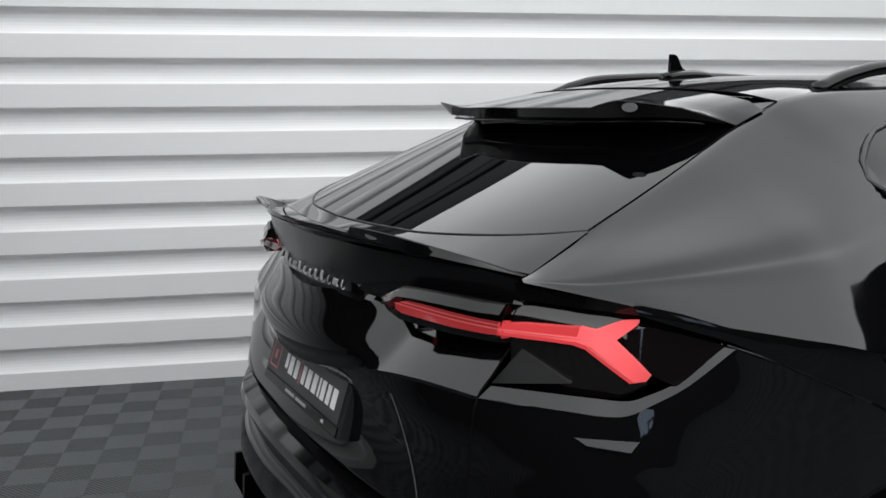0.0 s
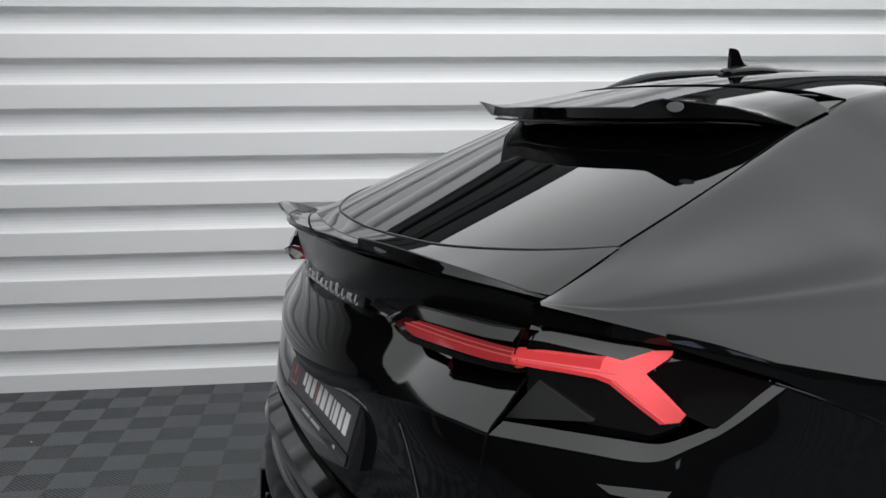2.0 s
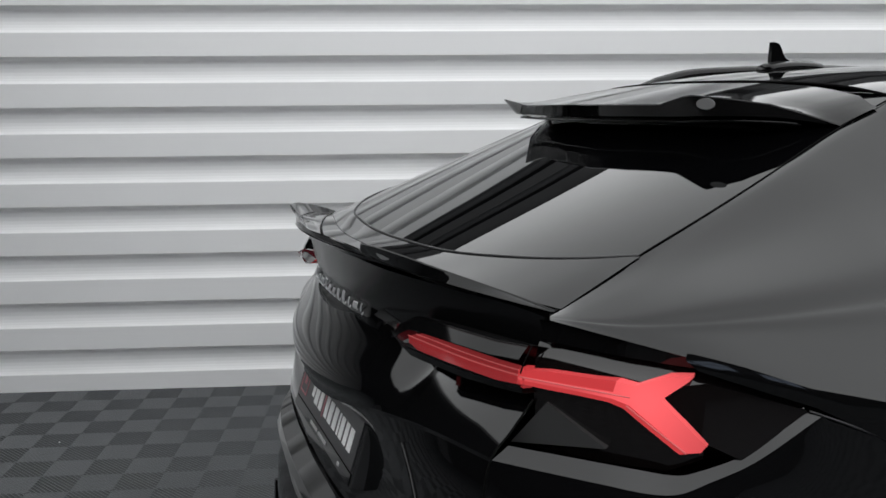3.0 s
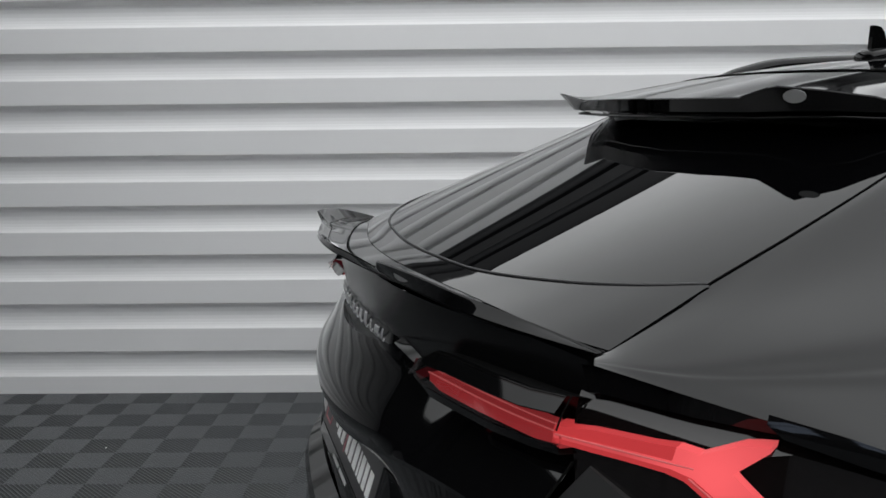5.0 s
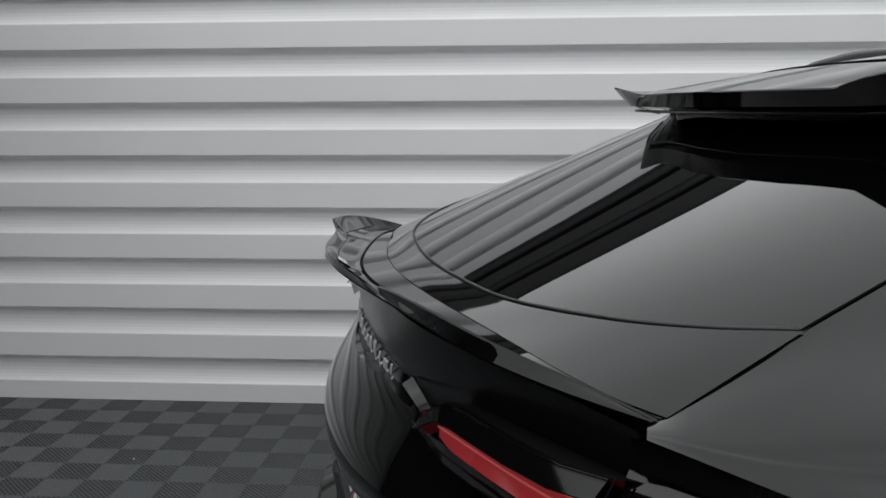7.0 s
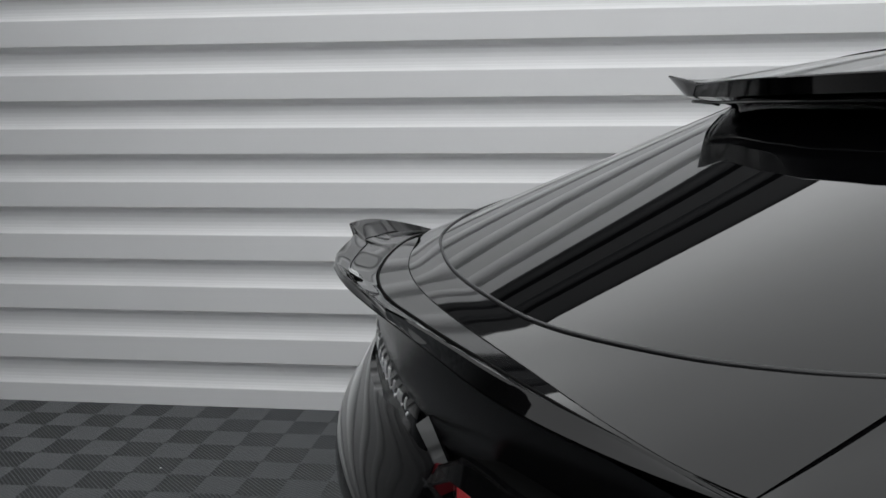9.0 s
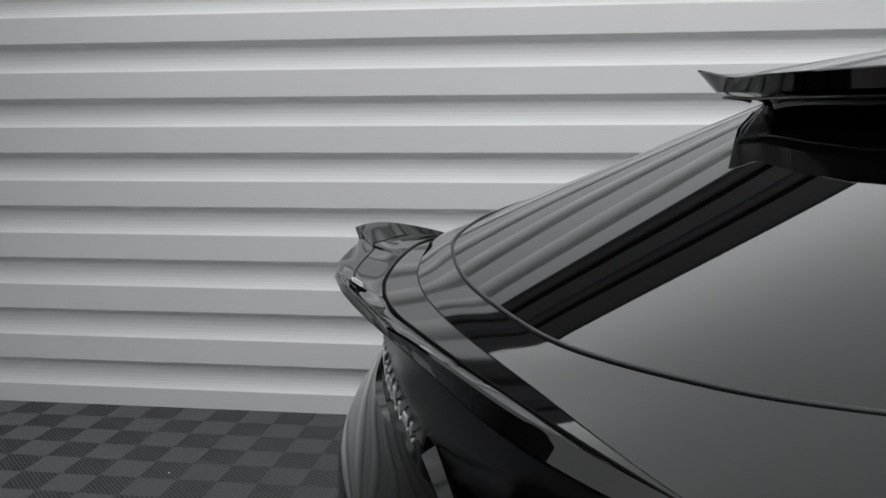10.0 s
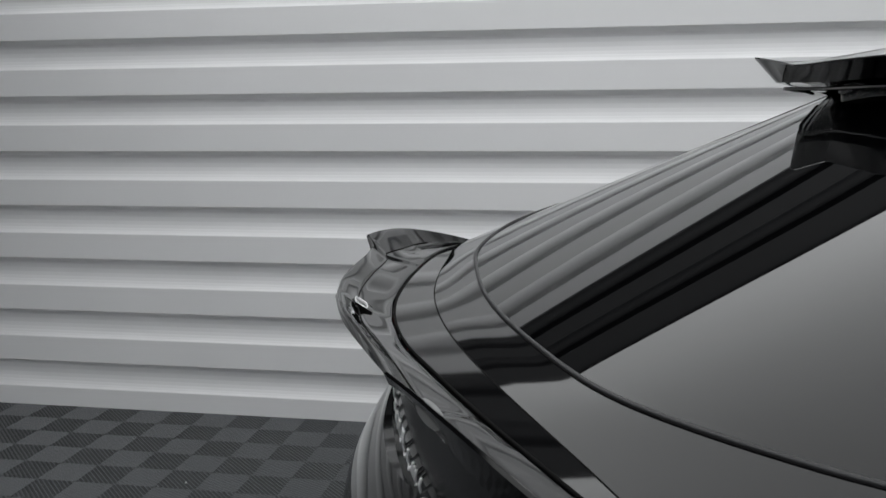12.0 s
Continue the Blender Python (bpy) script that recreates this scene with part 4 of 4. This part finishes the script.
CENTRE = [  # rows (y, x, z), from the boot lid down to the diffuser
    [(-0.7, 0.126, 0.8), (-0.5, 0.084, 0.8), (-0.25, 0.060, 0.8), (0, 0.058, 0.8)],
    [(-0.7, 0.132, 0.79), (-0.5, 0.105, 0.785), (-0.25, 0.090, 0.782), (0, 0.085, 0.78)],
    [(-0.7, 0.130, 0.775), (-0.5, 0.056, 0.765), (-0.25, 0.028, 0.76), (0, 0.022, 0.758)],
    [(-0.7, 0.126, 0.755), (-0.5, 0.048, 0.745), (-0.25, 0.020, 0.74), (0, 0.014, 0.738)],
    [(-0.7, 0.126, 0.70), (-0.5, 0.068, 0.69), (-0.25, 0.040, 0.685), (0, 0.034, 0.685)],
    [(-0.7, 0.112, 0.65), (-0.5, 0.046, 0.64), (-0.25, 0.015, 0.635), (0, 0.010, 0.635)],
    [(-0.7, 0.108, 0.60), (-0.5, 0.042, 0.585), (-0.25, 0.012, 0.58), (0, 0.008, 0.58)],
    [(-0.7, 0.120, 0.5), (-0.5, 0.085, 0.48), (-0.25, 0.06, 0.47), (0, 0.055, 0.47)],
    [(-0.7, 0.160, 0.36), (-0.5, 0.150, 0.34), (-0.25, 0.150, 0.33), (0, 0.150, 0.33)],
    [(-0.7, 0.270, 0.27), (-0.5, 0.270, 0.27), (-0.25, 0.270, 0.27), (0, 0.270, 0.27)],
]
middle = np.array([smooth_line(r, 60) for r in CENTRE]).transpose(1, 0, 2)
part("bumper_middle", surface(middle), PAINT, bumper)
for k, y in enumerate((-0.60, -0.42, -0.22, 0.0, 0.22, 0.42, 0.60)):
    bm = bmesh.new()
    prof = [(0.005, 0.53), (0.13, 0.53), (0.22, 0.40), (0.30, 0.22), (0.16, 0.20), (0.05, 0.32), (0.0, 0.44)]
    lo = [bm.verts.new((x + 0.12 * abs(y) ** 2, y - 0.008, z)) for x, z in prof]
    hi = [bm.verts.new((x + 0.12 * abs(y) ** 2, y + 0.008, z)) for x, z in prof]
    bm.faces.new(lo)
    bm.faces.new(hi[::-1])
    for i in range(len(prof)):
        j = (i + 1) % len(prof)
        bm.faces.new((lo[j], lo[i], hi[i], hi[j]))
    part("diffuser_fin", bm, GLOSS, bumper, smooth=False)

# ---- number plate: bars stand for all writing ----
PLATE = Matrix.Translation((0.0795, 0, 0.921)) @ Euler((0, radians(17.8), 0)).to_matrix().to_4x4()


def plate_part(name, lo, hi, material, parent, bevel=0.0, label=""):
    bm = bmesh.new()
    box(bm, lo, hi, bevel)
    bmesh.ops.transform(bm, matrix=PLATE, verts=bm.verts)
    return part(name, bm, material, parent, label, smooth=False)


holder = plate_part("plate_holder", (-0.004, -0.270, -0.068), (0.035, 0.270, 0.064), TRIM, car, 0.004, "black number plate holder")
plate = plate_part("number_plate", (-0.008, -0.259, -0.040), (-0.004, 0.259, 0.058), PLATE_BLACK, holder, 0.001, "black plate with white bars")
plate_part("plate_rail", (-0.0075, -0.262, -0.0665), (-0.003, 0.262, -0.043), GLOSS, holder, 0.0015)
for yc in (-0.248, -0.205, 0.135):
    plate_part("plate_light", (-0.0075, yc - 0.009, 0.0600), (0.001, yc + 0.009, 0.0655), LED, holder, 0.0008, "small bluish white plate light")
y = 0.130
for k, (w, h0, h1) in enumerate(((0.022, -0.012, 0.026), (0.034, -0.020, 0.026), (0.030, -0.020, 0.026), (0.010, -0.026, 0.032), (0.026, -0.020, 0.026), (0.034, -0.020, 0.026), (0.032, -0.020, 0.026), (0.012, -0.020, 0.026), (0.028, -0.020, 0.026), (0.026, -0.020, 0.026), (0.032, -0.020, 0.026))):
    plate_part("plate_bar", (-0.0092, y - w * 0.80, h0 + 0.004), (-0.0078, y, h1 + 0.002), PINK if k == 3 else WHITE_INK, plate)
    y -= w + 0.0075
for lo, hi in (((0.178, -0.024), (0.182, 0.038)), ((0.236, -0.024), (0.240, 0.038)), ((0.180, -0.026), (0.238, -0.022)), ((0.180, 0.036), (0.238, 0.040)), ((0.200, -0.004), (0.218, 0.018))):
    plate_part("plate_mark", (-0.0092, lo[0], lo[1]), (-0.0078, hi[0], hi[1]), PINK, plate)
for lo, hi in ((0.02, 0.085), (-0.065, 0.008), (-0.185, -0.170)):
    plate_part("plate_bar", (-0.0090, lo, -0.058), (-0.0074, hi, -0.0515), GREY_INK, plate)

# ---- the rest of the body, so that the car stands whole ----
for side in (-1, 1):
    flank = [
        [(0.76, -0.992, 1.135), (1.2, -1.0, 1.08), (1.5, -0.975, 1.06), (1.9, -0.955, 1.04), (2.6, -0.955, 1.0), (3.4, -0.975, 0.96), (4.2, -0.96, 0.92), (4.75, -0.80, 0.86)],
        [(0.76, -0.985, 1.04), (1.2, -1.005, 0.98), (1.5, -0.98, 0.95), (1.9, -0.95, 0.9), (2.6, -0.95, 0.87), (3.4, -0.98, 0.85), (4.2, -0.97, 0.8), (4.8, -0.82, 0.76)],
        [(0.775, -0.985, 0.82), (1.2, -0.99, 0.80), (1.5, -0.96, 0.70), (1.9, -0.93, 0.66), (2.6, -0.93, 0.65), (3.4, -0.96, 0.66), (4.2, -0.96, 0.6), (4.82, -0.82, 0.6)],
        [(0.60, -0.93, 0.36), (1.2, -0.93, 0.36), (1.5, -0.95, 0.34), (1.9, -0.96, 0.32), (2.6, -0.96, 0.32), (3.4, -0.95, 0.33), (4.2, -0.93, 0.33), (4.80, -0.80, 0.33)],
        [(0.60, -0.85, 0.27), (1.2, -0.85, 0.27), (1.5, -0.85, 0.25), (1.9, -0.85, 0.24), (2.6, -0.85, 0.24), (3.4, -0.85, 0.25), (4.2, -0.85, 0.25), (4.75, -0.75, 0.25)],
    ]
    part("flank", mirror_bm(loft(flank, 60, 20), side), PAINT, car)
    for x in (0.98, 3.98):
        wheel = part("wheel", mirror_bm(tube(bmesh.new(), [(x, -0.72, 0.39), (x, -1.012, 0.39)], 0.30, 6, 40), side), RIM, car)
        bm = bmesh.new()
        ringpts = [(0.30, -0.74), (0.36, -0.73), (0.388, -0.76), (0.39, -0.86), (0.388, -0.98), (0.36, -1.01), (0.30, -1.02)]
        g = [[(x + r * math.cos(a), y, 0.39 + r * math.sin(a)) for r, y in ringpts] for a in np.linspace(0, 2 * math.pi, 49)]
        sheet(bm, np.array(g))
        bmesh.ops.remove_doubles(bm, verts=bm.verts, dist=1e-5)
        part("tyre", mirror_bm(bm, side), RUBBER, wheel)
        bm = bmesh.new()
        g = [[(x + r * math.cos(a), -1.0 - d, 0.39 + r * math.sin(a) + (0.02 if r > 0.4 else 0)) for r, d in ((0.395, 0.012), (0.45, 0.014), (0.455, 0.0))] for a in np.linspace(-0.25, math.pi + 0.25, 40)]
        sheet(bm, np.array(g))
        part("wheel_arch", mirror_bm(bm, side), TRIM, car)
HOOD = [
    [(3.05, -0.56, 1.50), (3.10, -0.35, 1.530), (3.12, 0, 1.54)],
    [(3.85, -0.70, 1.10), (3.90, -0.40, 1.13), (3.92, 0, 1.14)],
]
part("windscreen", loft([sym(r) for r in HOOD], 40, 8), GLASS_DARK, car)
NOSE = [
    [(3.85, -0.86, 1.05), (3.88, -0.70, 1.10), (3.90, -0.40, 1.13), (3.92, 0, 1.14)],
    [(4.40, -0.86, 0.99), (4.50, -0.70, 1.03), (4.55, -0.40, 1.05), (4.57, 0, 1.06)],
    [(4.70, -0.83, 0.86), (4.88, -0.65, 0.88), (4.94, -0.40, 0.90), (4.96, 0, 0.91)],
    [(4.80, -0.82, 0.60), (4.95, -0.65, 0.60), (5.0, -0.40, 0.60), (5.02, 0, 0.60)],
    [(4.76, -0.78, 0.26), (4.88, -0.65, 0.26), (4.92, -0.40, 0.26), (4.94, 0, 0.26)],
]
part("nose", loft([sym(r) for r in NOSE], 48, 24), PAINT, car)
for side in (-1, 1):
    wing = [[(3.05, -0.563, 1.498), (3.4, -0.66, 1.30), (3.85, -0.70, 1.10)], [(3.15, -0.64, 1.43), (3.45, -0.74, 1.25), (3.86, -0.78, 1.085)], [(3.3, -0.80, 1.25), (3.6, -0.84, 1.15), (3.86, -0.86, 1.05)], [(3.4, -0.97, 0.96), (3.8, -0.97, 0.95), (4.2, -0.95, 0.93)], ]
    part("front_wing", mirror_bm(loft(wing, 20, 12), side), PAINT, car)
    cheek = [[(3.86, -0.86, 1.05), (4.2, -0.86, 1.015), (4.40, -0.86, 0.99), (4.70, -0.83, 0.86)], [(4.0, -0.965, 0.94), (4.2, -0.96, 0.92), (4.5, -0.90, 0.89), (4.72, -0.83, 0.86)]]
    part("front_cheek", mirror_bm(loft(cheek, 20, 6), side), PAINT, car)
bm = bmesh.new()
box(bm, (0.3, -0.8, 0.22), (4.7, 0.8, 0.30))
part("underbody", bm, TRIM, car, smooth=False)
bm = bmesh.new()
box(bm, (0.36, -0.60, 0.30), (4.5, 0.60, 1.12))
part("inner_body", bm, GAP, car, smooth=False)


# ---- floor tiles: squares of slanting ribs, turned about from square to square ----
SQ = 0.1735
X_ORIGIN, Y_ORIGIN = -1.118, 2.145


def clipped(poly, low, high, normal):
    """The part of a flat polygon with low <= normal . p <= high."""
    for level, sign in ((low, 1), (high, -1)):
        out = []
        for p, q in zip(poly, poly[1:] + poly[:1]):
            dp, dq = (sign * (normal[0] * a[0] + normal[1] * a[1] - level) for a in (p, q))
            if dp >= 0:
                out.append(p)
            if dp * dq < 0:
                f = dp / (dp - dq)
                out.append((p[0] + f * (q[0] - p[0]), p[1] + f * (q[1] - p[1])))
        poly = out
        if len(poly) < 3:
            return []
    return poly


def tile_mesh(turn):
    """A square of slanting ribs with bevelled flanks over open grooves."""
    bm = bmesh.new()
    half, step, top, flank, deep = SQ / 2 - 0.0003, 0.0155, 0.0046, 0.002, 0.0037
    square = [(-half, -half), (half, -half), (half, half), (-half, half)]
    normal = (math.sqrt(0.5), math.sqrt(0.5) if turn else -math.sqrt(0.5))
    for k in range(-8, 9):
        c = k * step
        for a, b, za, zb in ((c - top / 2 - flank, c - top / 2, -deep, 0), (c - top / 2, c + top / 2, 0, 0), (c + top / 2, c + top / 2 + flank, 0, -deep)):
            poly = clipped(square, a, b, normal)
            if poly:
                bm.faces.new([bm.verts.new((x, y, za + (zb - za) * min(1, max(0, (normal[0] * x + normal[1] * y - a) / (b - a))))) for x, y in poly])
    bmesh.ops.remove_doubles(bm, verts=bm.verts, dist=1e-6)
    me = bpy.data.meshes.new("tile")
    bm.to_mesh(me)
    bm.free()
    me.materials.append(RIB)
    return me


TILES = [tile_mesh(0), tile_mesh(1)]
RIBS = []
for me in TILES:
    co = np.empty(len(me.vertices) * 3)
    me.vertices.foreach_get("co", co)
    RIBS.append((co.reshape(-1, 3), [list(p.vertices) for p in me.polygons]))
verts, faces, count = [], [], 0
for i in range(-46, 60):
    for j in range(-58, 6):
        x, y = X_ORIGIN + (i + 0.5) * SQ, Y_ORIGIN + (j + 0.5) * SQ
        if y + SQ / 2 > WALL_FAR + 0.02:
            continue
        if -2.9 < x < -0.05 and 0.75 < y:
            ob = new("tile", TILES[(i + j) % 2])
            ob.parent = floor
            ob.location = (x, y, 0)
        else:
            co, polys = RIBS[(i + j) % 2]
            verts.append(co + (x, y, 0))
            faces += [[v + count for v in p] for p in polys]
            count += len(co)
me = bpy.data.meshes.new("tiles_beyond")
me.from_pydata(np.concatenate(verts).tolist(), [], faces)
me.materials.append(RIB)
ob = new("tiles_beyond", me)
ob.parent = floor
tagged(ob, kind="stuff")

# a bright fleck on the floor
bm = bmesh.new()
disc(bm, (0, 0, 0.0012), (0.02, 0, 1), 0.006, 0.004, 0.0012, 9)
fleck = mesh_object("paint_fleck", bm, WHITE_INK, smooth=False)
fleck.location = (-0.652, 2.653, 0)
tagged(fleck, "tiny pale fleck lying on the dark ribbed floor", "debris")
